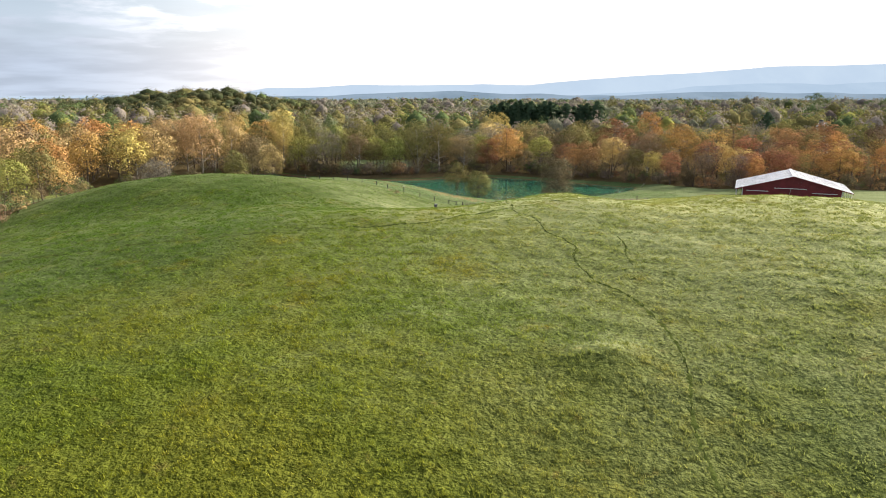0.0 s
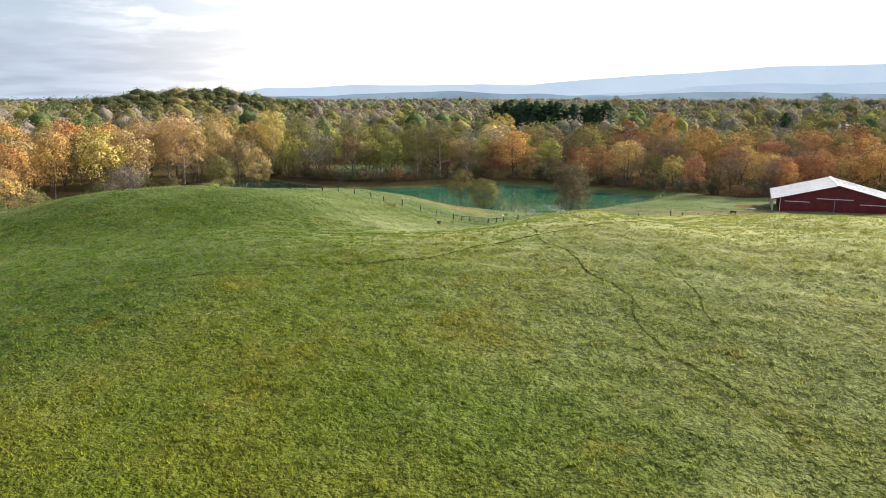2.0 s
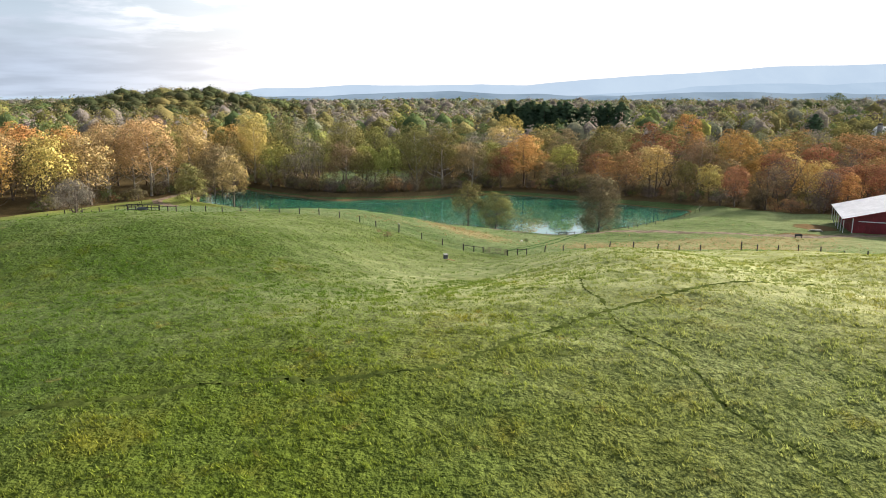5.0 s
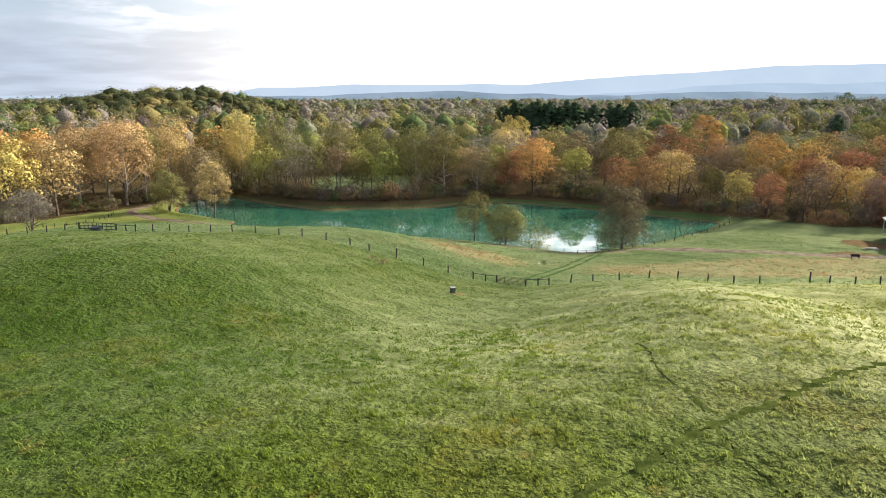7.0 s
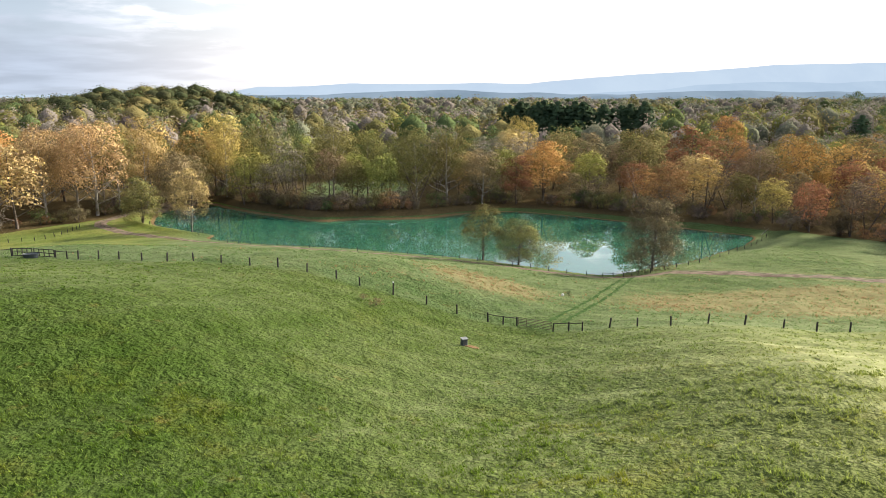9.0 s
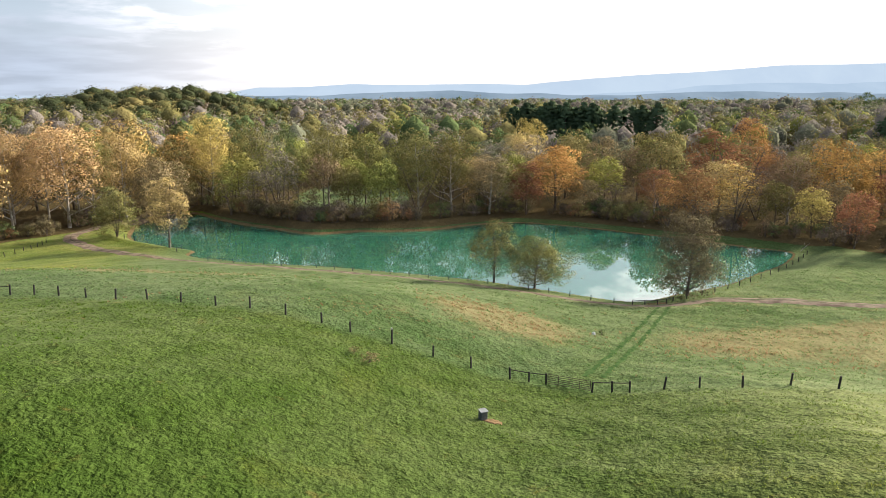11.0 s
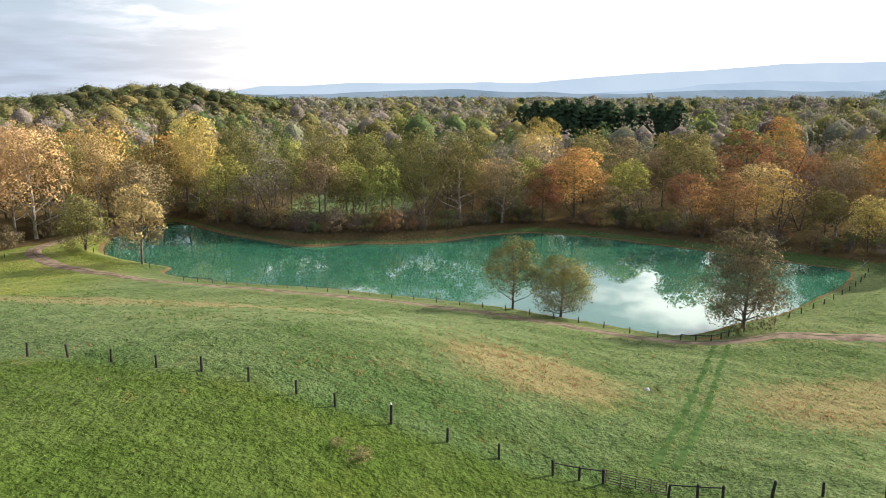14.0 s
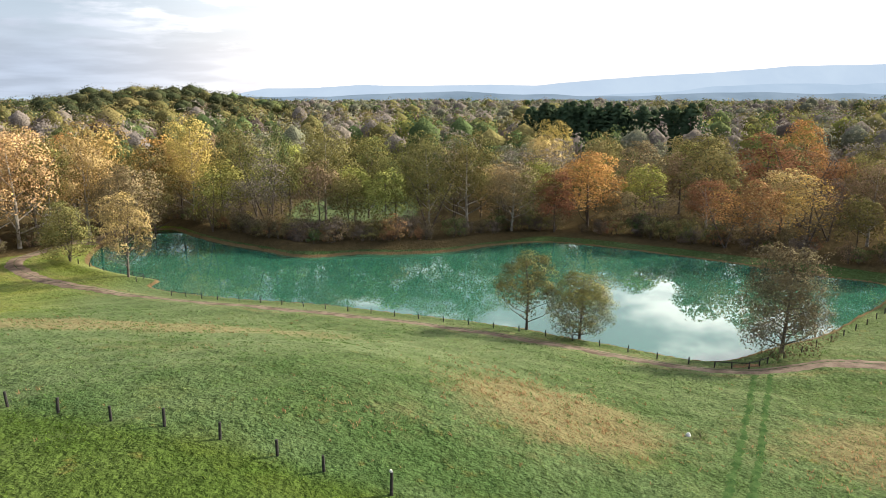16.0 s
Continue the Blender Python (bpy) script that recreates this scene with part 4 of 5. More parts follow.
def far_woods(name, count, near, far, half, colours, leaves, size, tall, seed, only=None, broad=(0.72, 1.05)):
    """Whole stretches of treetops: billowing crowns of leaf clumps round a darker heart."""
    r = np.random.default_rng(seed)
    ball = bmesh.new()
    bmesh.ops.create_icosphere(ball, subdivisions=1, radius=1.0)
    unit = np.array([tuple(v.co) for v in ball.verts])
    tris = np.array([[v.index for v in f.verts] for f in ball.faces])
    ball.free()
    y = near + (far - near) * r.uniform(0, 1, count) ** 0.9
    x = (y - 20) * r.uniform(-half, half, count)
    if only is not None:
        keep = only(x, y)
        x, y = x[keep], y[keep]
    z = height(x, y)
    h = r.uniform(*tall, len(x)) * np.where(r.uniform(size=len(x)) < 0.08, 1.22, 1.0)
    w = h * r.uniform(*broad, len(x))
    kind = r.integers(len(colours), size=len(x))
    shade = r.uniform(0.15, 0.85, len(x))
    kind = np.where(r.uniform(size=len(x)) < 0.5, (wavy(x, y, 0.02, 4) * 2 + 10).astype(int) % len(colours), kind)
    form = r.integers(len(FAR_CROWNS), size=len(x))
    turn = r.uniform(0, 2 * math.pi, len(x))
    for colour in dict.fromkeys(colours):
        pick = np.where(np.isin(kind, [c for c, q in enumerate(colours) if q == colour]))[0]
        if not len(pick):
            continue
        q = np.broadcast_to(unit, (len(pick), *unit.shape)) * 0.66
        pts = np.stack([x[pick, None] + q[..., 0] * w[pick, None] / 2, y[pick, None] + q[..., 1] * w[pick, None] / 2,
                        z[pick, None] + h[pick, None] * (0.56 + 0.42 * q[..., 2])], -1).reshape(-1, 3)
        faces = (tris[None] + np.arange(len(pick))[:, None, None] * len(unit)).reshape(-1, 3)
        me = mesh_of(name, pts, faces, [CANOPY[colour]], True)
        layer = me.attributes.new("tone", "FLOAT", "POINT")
        # Low tone puts the shade between leaf clumps into the hidden heart.
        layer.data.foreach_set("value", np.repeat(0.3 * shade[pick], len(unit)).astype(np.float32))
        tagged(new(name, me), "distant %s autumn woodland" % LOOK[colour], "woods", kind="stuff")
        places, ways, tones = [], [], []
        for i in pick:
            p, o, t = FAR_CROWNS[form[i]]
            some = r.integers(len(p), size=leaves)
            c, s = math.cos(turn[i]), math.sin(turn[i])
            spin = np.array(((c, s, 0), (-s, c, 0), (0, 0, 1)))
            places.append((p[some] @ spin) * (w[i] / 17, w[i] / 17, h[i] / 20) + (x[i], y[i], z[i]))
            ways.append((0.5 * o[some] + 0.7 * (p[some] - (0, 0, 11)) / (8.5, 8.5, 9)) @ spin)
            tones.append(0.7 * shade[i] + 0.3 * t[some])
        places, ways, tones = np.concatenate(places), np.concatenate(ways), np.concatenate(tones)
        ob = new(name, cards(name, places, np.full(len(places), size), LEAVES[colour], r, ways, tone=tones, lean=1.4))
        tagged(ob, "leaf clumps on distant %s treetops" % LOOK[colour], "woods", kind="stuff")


def on_hill(x, y):
    return np.exp(-((x + 215) / np.where(x < -215, 190, 110)) ** 2 - ((y - 790) / 170) ** 2) > 0.3


def off_hill(x, y):
    gap = (np.abs(x - 0.602 * y) < 9) & (y < 424) | (np.abs(x - 92) < 36) & (np.abs(y - 468) < 34)       # before the outbuilding and the pines
    return ~on_hill(x, y) & ~gap & ((y > 412) | (x > 232) | (x < -270)) & (woods(x, y) > 0.5)


# Greyer, paler kinds farther off: distance haze put into the leaf colours.
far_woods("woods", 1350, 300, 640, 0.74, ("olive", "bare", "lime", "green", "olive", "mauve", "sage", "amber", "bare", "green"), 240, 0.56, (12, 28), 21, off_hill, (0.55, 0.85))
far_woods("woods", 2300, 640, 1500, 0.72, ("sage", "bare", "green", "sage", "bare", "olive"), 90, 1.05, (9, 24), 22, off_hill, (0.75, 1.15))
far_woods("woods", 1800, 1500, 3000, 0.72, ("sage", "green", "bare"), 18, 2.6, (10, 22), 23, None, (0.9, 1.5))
far_woods("woods", 3600, 560, 990, 1.0, ("hill", "hill", "green", "hill", "hill", "olive"), 140, 0.58, (11, 17), 24, on_hill, (0.95, 1.35))


# ---- distant ridges ----
def ridge(name, y, profile, mat, label, rough, seed):
    r = np.random.default_rng(seed)
    xs = np.linspace(-4200, 4200, 420)
    top = np.interp(xs, [p[0] for p in profile], [p[1] for p in profile])
    for s in range(1, 7):
        top += rough / s * np.sin(xs * 0.0028 * s * 1.7 + r.uniform(0, 6))
    v, rows = [], ((-260, -0.02), (-120, 0.45), (-40, 0.85), (0, 1.0), (90, 0.7), (220, 0.0))
    for dy, f in rows:
        v.append(np.column_stack([xs, np.full(len(xs), y + dy) + 30 * np.sin(xs * 0.006) * (f < 1), 5 + (top - 5) * f]))
    i = np.arange(len(rows) * len(xs)).reshape(len(rows), len(xs))
    f = np.stack([i[:-1, :-1], i[:-1, 1:], i[1:, 1:], i[1:, :-1]], -1).reshape(-1, 4)
    return tagged(new(name, mesh_of(name, np.concatenate(v), f, [mat], True)), label, "mountain", kind="structure")


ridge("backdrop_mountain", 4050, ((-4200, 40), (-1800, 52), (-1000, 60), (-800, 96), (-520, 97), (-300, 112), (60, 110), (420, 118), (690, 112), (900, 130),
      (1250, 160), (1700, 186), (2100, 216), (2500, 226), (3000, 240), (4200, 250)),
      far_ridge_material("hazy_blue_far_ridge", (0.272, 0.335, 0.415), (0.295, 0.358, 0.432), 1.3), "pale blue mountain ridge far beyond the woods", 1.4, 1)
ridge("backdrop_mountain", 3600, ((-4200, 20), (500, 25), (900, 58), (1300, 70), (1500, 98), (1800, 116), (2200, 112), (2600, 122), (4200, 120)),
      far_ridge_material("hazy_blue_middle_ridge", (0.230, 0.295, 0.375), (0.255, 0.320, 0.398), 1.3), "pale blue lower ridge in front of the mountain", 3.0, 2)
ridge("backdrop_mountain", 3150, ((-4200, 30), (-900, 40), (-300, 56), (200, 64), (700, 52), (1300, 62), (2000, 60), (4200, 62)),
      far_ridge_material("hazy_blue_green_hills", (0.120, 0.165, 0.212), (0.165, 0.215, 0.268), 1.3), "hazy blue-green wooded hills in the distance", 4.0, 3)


# ---- fences ----
def post_mesh(tall, radius, seed):
    """A weathered round post with a chamfered, slightly slanting top."""
    r = np.random.default_rng(seed)
    lean = r.normal(0, 0.012, 2)
    pts = [(0, 0, -0.4), (lean[0] * 0.3, 0, 0.3), (lean[0], lean[1], tall - 0.05), (lean[0], lean[1], tall)]
    v, f = tube(pts, [radius * 1.05, radius, radius * 0.95, radius * 0.7], 8)
    top = len(v)
    v.append((lean[0], lean[1], tall + 0.01))
    f += [(top - 8 + s, top - 8 + (s + 1) % 8, top, top) for s in range(8)]
    bm = bmesh.new()
    vs = [bm.verts.new(p) for p in v]
    for q in f:
        bm.faces.new([vs[i] for i in dict.fromkeys(q)])
    me = bpy.data.meshes.new("post")
    bm.to_mesh(me)
    bm.free()
    me.materials.append(POST_WOOD)
    return me


POSTS = [post_mesh(1.14 + 0.06 * s, 0.10 + 0.008 * (s % 2), s) for s in range(4)]
TALL_POST = post_mesh(1.62, 0.115, 9)
SHORT_POSTS = [post_mesh(0.94 + 0.05 * s, 0.088, 20 + s) for s in range(3)]
GATE_POST = post_mesh(1.35, 0.14, 12)


def fence(name, places, meshes, label, skip=(), tall=()):
    base = new(name)
    x, y = places[0]
    base.matrix_world = pose(x, y, ground_at(x, y))
    for k, (x, y) in enumerate(places):
        if k in skip:
            continue
        p = part("post", TALL_POST if k in tall else meshes[k % len(meshes)], None, base)
        p.matrix_basis = pose(x, y, ground_at(x, y), rng.normal(0, 1.6), rng.normal(0, 1.6), rng.uniform(0, 360))
        p.matrix_parent_inverse = base.matrix_world.inverted()
    return tagged(base, label, "fence")


def rail_between(parent, a, b, ha, hb, name="rail", r=0.05):
    p, q = Vector((*a, ground_at(*a) + ha)), Vector((*b, ground_at(*b) + hb))
    mid = p.lerp(q, 0.5) - Vector((0, 0, 0.015))
    ob = part(name, tubes_mesh(name, [([tuple(p), tuple(mid), tuple(q)], [r, r * 0.95, r])], POST_WOOD, 8), None, parent)
    ob.matrix_parent_inverse = parent.matrix_world.inverted()
    return ob


LEFT_RUN = ((-6, 188.1), (-9.1, 188.9), (-13.1, 190.1), (-17.1, 191.2), (-21, 192), (-25.1, 193.1), (-29.1, 194.1), (-33, 195.1), (-37.1, 196.9), (-40.7, 198.0),
            (-43.9, 198.8), (-47.1, 199.6))
CORNER_RUN = ((-1.6, 186.7), (2.7, 185.7), (6.6, 184.9), (10.5, 183.7), (12.4, 183.3), (14.1, 182.9))
RIGHT_RUN = ((18.4, 181.2), (20.2, 180.5), (21.8, 180), (25, 179.4), (28.3, 178.9), (32, 177.8), (36.3, 177.1), (40.1, 175.7), (44.1, 174.4), (47.6, 173.5),
             (51, 172.6), (57.6, 171.2), (59.9, 170.2), (63.2, 169.5), (66.3, 168.7), (69.7, 167.8), (73.2, 166.9), (76.8, 166.1), (80.4, 165.2), (84, 164.3))
a = fence("pasture_fence", CORNER_RUN, POSTS, "black weathered wooden post fence dipping into the swale", tall=(0,))
rail_between(a, CORNER_RUN[3], CORNER_RUN[4], 1.02, 1.02)
rail_between(a, CORNER_RUN[4], CORNER_RUN[5], 1.02, 1.05)
cap = bmesh.new()
bmesh.ops.create_cone(cap, cap_ends=True, segments=10, radius1=0.10, radius2=0.07, depth=0.14, matrix=pose(CORNER_RUN[0][0], CORNER_RUN[0][1], ground_at(*CORNER_RUN[0]) + 1.68))
cap = part("post_cap", cap, WHITE, a, "white insulator cap on the corner post")
cap.matrix_parent_inverse = a.matrix_world.inverted()
fence("pasture_fence", LEFT_RUN, POSTS, "black weathered wooden post fence along the grassy crest")
b = fence("pasture_fence", RIGHT_RUN, POSTS, "black weathered wooden post fence across the meadow", tall=(11,))
rail_between(b, RIGHT_RUN[0], RIGHT_RUN[1], 1.05, 1.0)
rail_between(b, RIGHT_RUN[1], RIGHT_RUN[2], 1.0, 1.0)


def farm_gate(a, b, label, bars=6, tall=1.15, mat=GATE_STEEL, thick=0.028):
    """A tube gate hung between two places: frame, bars and uprights."""
    pa, pb = Vector((*a, ground_at(*a))), Vector((*b, ground_at(*b)))
    d = pb - pa
    length = math.hypot(d.x, d.y)
    base = new("farm_gate")
    base.matrix_world = Matrix.Translation(pa) @ pose(0, 0, 0, 0, 0, math.degrees(math.atan2(d.y, d.x)))
    rise = d.z / length
    g0, g1 = 0.18, length - 0.18

    def line(name, pts, r):
        part(name, tubes_mesh(name, [(pts, [r] * len(pts))], mat, 8), None, base)

    for k in range(bars):
        z = 0.16 + (tall - 0.16) * k / (bars - 1)
        line("bar", [(g0, 0, z + rise * g0), (g1, 0, z + rise * g1)], thick)
    for k in range(5):
        x = g0 + (g1 - g0) * k / 4
        line("upright", [(x, 0.012, 0.14 + rise * x), (x, 0.012, tall + 0.03 + rise * x)], thick * 1.1)
    return tagged(base, label, "gate")


farm_gate(CORNER_RUN[-1], RIGHT_RUN[0], "closed brown tube farm gate between wooden posts")
GATE_RUN = ((-47.1, 199.6), (-48.9, 200.1), (-50.7, 200.5), (-57.9, 202.4), (-60.6, 202.8), (-64.2, 203.6), (-68, 204.4), (-72, 205.2), (-76, 206))
c = fence("pasture_fence", GATE_RUN, POSTS, "black wooden post fence on the far side of the gateway", skip=(0,))
rail_between(c, GATE_RUN[0], GATE_RUN[1], 1.05, 1.0)
rail_between(c, GATE_RUN[1], GATE_RUN[2], 1.0, 1.05)
rail_between(c, GATE_RUN[3], GATE_RUN[4], 1.05, 1.0)
farm_gate((-50.7, 200.5), (-54.3, 201.45), "closed black board gate in the crest fence", 3, 1.2, POST_WOOD, 0.06)
farm_gate((-57.9, 202.4), (-54.3, 201.45), "closed black board gate in the crest fence", 3, 1.2, POST_WOOD, 0.06)

# fence round the pond, between lane and water
POND_RUN = draped(((-34.6, 265.0), (-29.3, 263.6), (-23.4, 261.6), (-14.5, 258.2), (-6.4, 255.2), (1.6, 252.2), (8.3, 249.6), (13, 247.2), (18.5, 244.2), (24.8, 240.2), (30.8, 235.6), (34.1, 232.8), (38.9, 230.2)), 4.15)
d = fence("pond_fence", [tuple(p) for p in POND_RUN], SHORT_POSTS, "low dark wooden posts between lane and pond")
BRACE = ((38.9, 230.1), (40.8, 229.2), (42.6, 228.3), (44.7, 229.7), (46.3, 230.8))
e = fence("brace_fence", BRACE, SHORT_POSTS, "dark wooden corner brace with rails beside the pond")
for p, q in zip(BRACE, BRACE[1:]):
    rail_between(e, p, q, 0.85, 0.82, r=0.055)
RIM_RUN = draped(((49.5, 232.6), (53, 234.6), (57.4, 237.6), (61.1, 240), (65.2, 243), (69.1, 245.8), (72, 248), (78, 253), (84, 258.6), (90, 265), (93.3, 269)), 4.2)
fence("pond_fence", [tuple(p) for p in RIM_RUN], SHORT_POSTS, "low dark wooden posts along the grassy pond rim")
LEFT_BRACE = ((-43.4, 267.6), (-40.5, 266.6), (-37.5, 265.8))
f = fence("brace_fence", LEFT_BRACE, SHORT_POSTS, "dark wooden brace rails beside the lane")
for p, q in zip(LEFT_BRACE, LEFT_BRACE[1:]):
    rail_between(f, p, q, 0.85, 0.85, r=0.055)
SPIT = ((-58.2, 282.2), (-55.0, 280.2), (-52.4, 278.6), (-52.9, 276.4))
g = fence("brace_fence", SPIT, SHORT_POSTS, "dark wooden rails round a tree on the spit")
for p, q in zip(SPIT, SPIT[1:]):
    rail_between(g, p, q, 0.85, 0.8, r=0.05)
fence("pond_fence", ((-62, 283.6), (-66, 286.4), (-69.5, 289), (-73, 293)), SHORT_POSTS, "low dark wooden posts along the spit")
fence("meadow_fence", [tuple(q) for q in draped(((-94.5, 261), (-89, 265), (-87, 268), (-85.6, 272.5), (-85.2, 279), (-86, 285)), 2.7)], SHORT_POSTS, "short wooden posts in the meadow beside the lane")


# ---- barn ----
def mesh_from(bm, mat):
    me = bpy.data.meshes.new("rib")
    bm.to_mesh(me)
    bm.free()
    me.materials.append(mat)
    return me


def build_barn():
    wide, deep, eave, peak = 33.0, 25.0, 3.6, 8.1
    base = new("barn")
    base.matrix_world = pose(103.8, 214.6, 3.35, 0, 0, -26.5)
    x0, x1 = 2.2, 30.0

    def roof_z(x):
        return peak - (peak - eave) * abs(x - wide / 2) / (wide / 2)

    wall_rib = mesh_from(box(bmesh.new(), (0.05, 0.03, 1.0)), RED_STEEL)

    def gable(y, name):
        bm = bmesh.new()
        prof = [(x0, -0.6), (x1, -0.6), (x1, roof_z(x1) - 0.2), (wide / 2, peak - 0.2), (x0, roof_z(x0) - 0.2)]
        front = [bm.verts.new((x, y, z)) for x, z in prof]
        back = [bm.verts.new((x, y + 0.2, z)) for x, z in prof]
        bm.faces.new(front)
        bm.faces.new(back[::-1])
        for i in range(5):
            j = (i + 1) % 5
            bm.faces.new((front[j], front[i], back[i], back[j]))
        x, ribs = x0 + 0.45, []
        while x < x1:
            h = roof_z(x) - 0.25
            ribs.append(pose(x, y - 0.012 if y < 5 else y + 0.212, (h - 0.6) / 2) @ Matrix.Diagonal((1, 1, h + 0.6, 1)))
            x += 0.9
        wall = part(name, bm, RED_STEEL, base)
        for m in ribs:
            part("rib", wall_rib, None, wall).matrix_basis = m

    gable(0.3, "front_wall")
    gable(deep - 0.5, "back_wall")
    for x, name in ((x0, "side_wall"), (x1 - 0.2, "side_wall")):
        bm = bmesh.new()
        box(bm, (0.2, deep - 1.2, roof_z(x0) + 0.4), pose(x + 0.1, deep / 2, (roof_z(x0) - 0.8) / 2))
        for k in range(26):
            box(bm, (0.26, 0.05, roof_z(x0) + 0.2), pose(x + 0.1, 1.0 + 0.9 * k, (roof_z(x0) - 0.8) / 2))
        part(name, bm, RED_STEEL, base)
    slope = math.degrees(math.atan2(peak - eave, wide / 2))
    run = math.hypot(peak - eave, wide / 2)
    for s in (-1, 1):
        bm = bmesh.new()
        m = pose(wide / 2, deep / 2, peak + 0.06, 0, s * slope, 0) @ pose(s * run / 2, 0, 0)
        box(bm, (run + 0.1, deep + 0.8, 0.14), m, 0.02)
        slab = part("roof_slope", bm, ROOF_STEEL, base, "pale galvanised ribbed metal roof")
        rib = None
        for k in range(27):
            if rib is None:
                rib = part("rib", box(bmesh.new(), (run + 0.1, 0.06, 0.05)), ROOF_STEEL, slab).data
                ob = slab.children[0]
            else:
                ob = part("rib", rib, None, slab)
            ob.matrix_basis = m @ pose(0, -deep / 2 - 0.2 + k * 0.975, 0.09)
        bm = bmesh.new()
        box(bm, (run + 0.1, 0.08, 0.26), m @ pose(0, -deep / 2 - 0.44, -0.05))
        part("fascia", bm, DARK_RED, base)
    bm = bmesh.new()
    box(bm, (0.7, deep + 0.9, 0.1), pose(wide / 2, deep / 2, peak + 0.16), 0.03)
    part("ridge_cap", bm, ROOF_STEEL, base)
    for a, b, z in ((3.3, 9.7, 3.15), (11.3, 20.4, 4.25), (21.9, 28.8, 3.1)):
        n_doors = 2 if b - a > 8 else 1
        w = (b - a) / n_doors * (0.5 if n_doors == 1 else 0.5)
        for k in range(n_doors):
            bm = bmesh.new()
            cx = (a + b) / 2 + (k - (n_doors - 1) / 2) * w
            box(bm, (w - 0.06, 0.08, z + 0.1), pose(cx, 0.20, (z - 0.1) / 2), 0.015)
            for q in range(5):
                box(bm, (0.05, 0.03, z), pose(cx - w / 2 + 0.3 + q * (w - 0.6) / 4, 0.155, z / 2))
            door = part("door", bm, DARK_RED, base, "dark red sliding metal door")
            if n_doors == 2 and k == 0:
                bm = bmesh.new()
                box(bm, (0.07, 0.04, z - 0.1), pose(cx + w / 2, 0.14, z / 2))
                part("door_edge", bm, WHITE, door, "pale door edge trim")
        bm = bmesh.new()
        box(bm, (b - a, 0.14, 0.22), pose((a + b) / 2, 0.13, z + 0.12), 0.02)
        part("door_track", bm, WHITE, base, "white sliding door track cover")
    for x in (x0, x1):
        bm = bmesh.new()
        box(bm, (0.22, 0.1, roof_z(x0) + 0.2), pose(x, 0.25, (roof_z(x0) - 0.6) / 2))
        part("corner_trim", bm, WHITE, base, "white corner trim")
    for x in (0.35, wide - 0.35):
        for k in range(6):
            bm = bmesh.new()
            box(bm, (0.16, 0.16, eave + 0.4), pose(x, 0.4 + k * (deep - 0.8) / 5, (eave - 0.4) / 2), 0.01)
            part("roof_post", bm, WHITE, base)
    return tagged(base, "wide low red metal barn with pale ribbed roof", "barn")


build_barn()


def build_feed_box():
    base = new("feed_box")
    base.matrix_world = pose(6.5, 173.0, ground_at(6.5, 173.0), 0, 2, 22)
    bm = bmesh.new()
    box(bm, (0.62, 0.56, 1.0), pose(0, 0, 0.27), 0.02)
    part("body", bm, surface("dark_grey_box_sides", (0.05, 0.055, 0.06), (0.11, 0.115, 0.12), 2.0, 0.7), base)
    bm = bmesh.new()
    box(bm, (0.74, 0.68, 0.07), pose(0, 0, 0.81, 6, 0, 0), 0.015)
    part("lid", bm, PLASTIC, base, "light grey sloping lid")
    return tagged(base, "dark grey mineral box with light lid in the grass", "feed box")


build_feed_box()


def build_tub():
    base = new("water_tub")
    base.matrix_world = pose(-54.2, 200.5, ground_at(-54.2, 200.5), 0, 0, 10)
    bm = bmesh.new()
    made = bmesh.ops.create_cone(bm, cap_ends=True, segments=20, radius1=0.62, radius2=0.72, depth=0.7, matrix=pose(0, 0, 0.27) @ Matrix.Diagonal((1.5, 1, 1, 1)))
    top = max(bm.faces, key=lambda q: q.calc_center_median().z)
    bmesh.ops.inset_region(bm, faces=[top], thickness=0.07, depth=0.0)
    bmesh.ops.translate(bm, verts=top.verts, vec=(0, 0, -0.12))
    part("body", bm, surface("dark_grey_tub_plastic", (0.030, 0.036, 0.042), (0.06, 0.07, 0.08), 2.0, 0.5), base)
    return tagged(base, "oval dark grey water tub beside the gate", "water tub")


build_tub()


def patch(name, x, y, rx, ry, mat, label, seed):
    """A thin worn patch of ground with a ragged rim."""
    r = np.random.default_rng(seed)
    v, f = [], []
    rings, seg = 5, 26
    wob = r.uniform(0.7, 1.15, seg)
    pts = [(x, y)]
    for q in range(1, rings + 1):
        for s in range(seg):
            a = 2 * math.pi * s / seg
            pts.append((x + rx * q / rings * wob[s] * math.cos(a), y + ry * q / rings * wob[s] * math.sin(a)))
    p = np.array(pts)
    z = height(p[:, 0], p[:, 1]) + 0.06
    z[1 + (rings - 1) * seg:] -= 0.09
    bm = bmesh.new()
    vs = [bm.verts.new((a, b, c)) for (a, b), c in zip(pts, z)]
    for s in range(seg):
        bm.faces.new((vs[0], vs[1 + s], vs[1 + (s + 1) % seg]))
        for q in range(rings - 1):
            i, j = 1 + q * seg + s, 1 + q * seg + (s + 1) % seg
            bm.faces.new((vs[i], vs[i + seg], vs[j + seg], vs[j]))
    me = bpy.data.meshes.new(name)
    bm.to_mesh(me)
    bm.free()
    me.materials.append(mat)
    return tagged(new(name, me), label, "bare patch", kind="structure")


patch("soil_patch", 7.3, 172.7, 0.9, 0.6, SOIL, "worn brown soil beside the feed box", 1)
patch("soil_patch", 43.4, 230.6, 2.2, 1.2, SOIL, "bare brown soil inside the corner brace", 2)


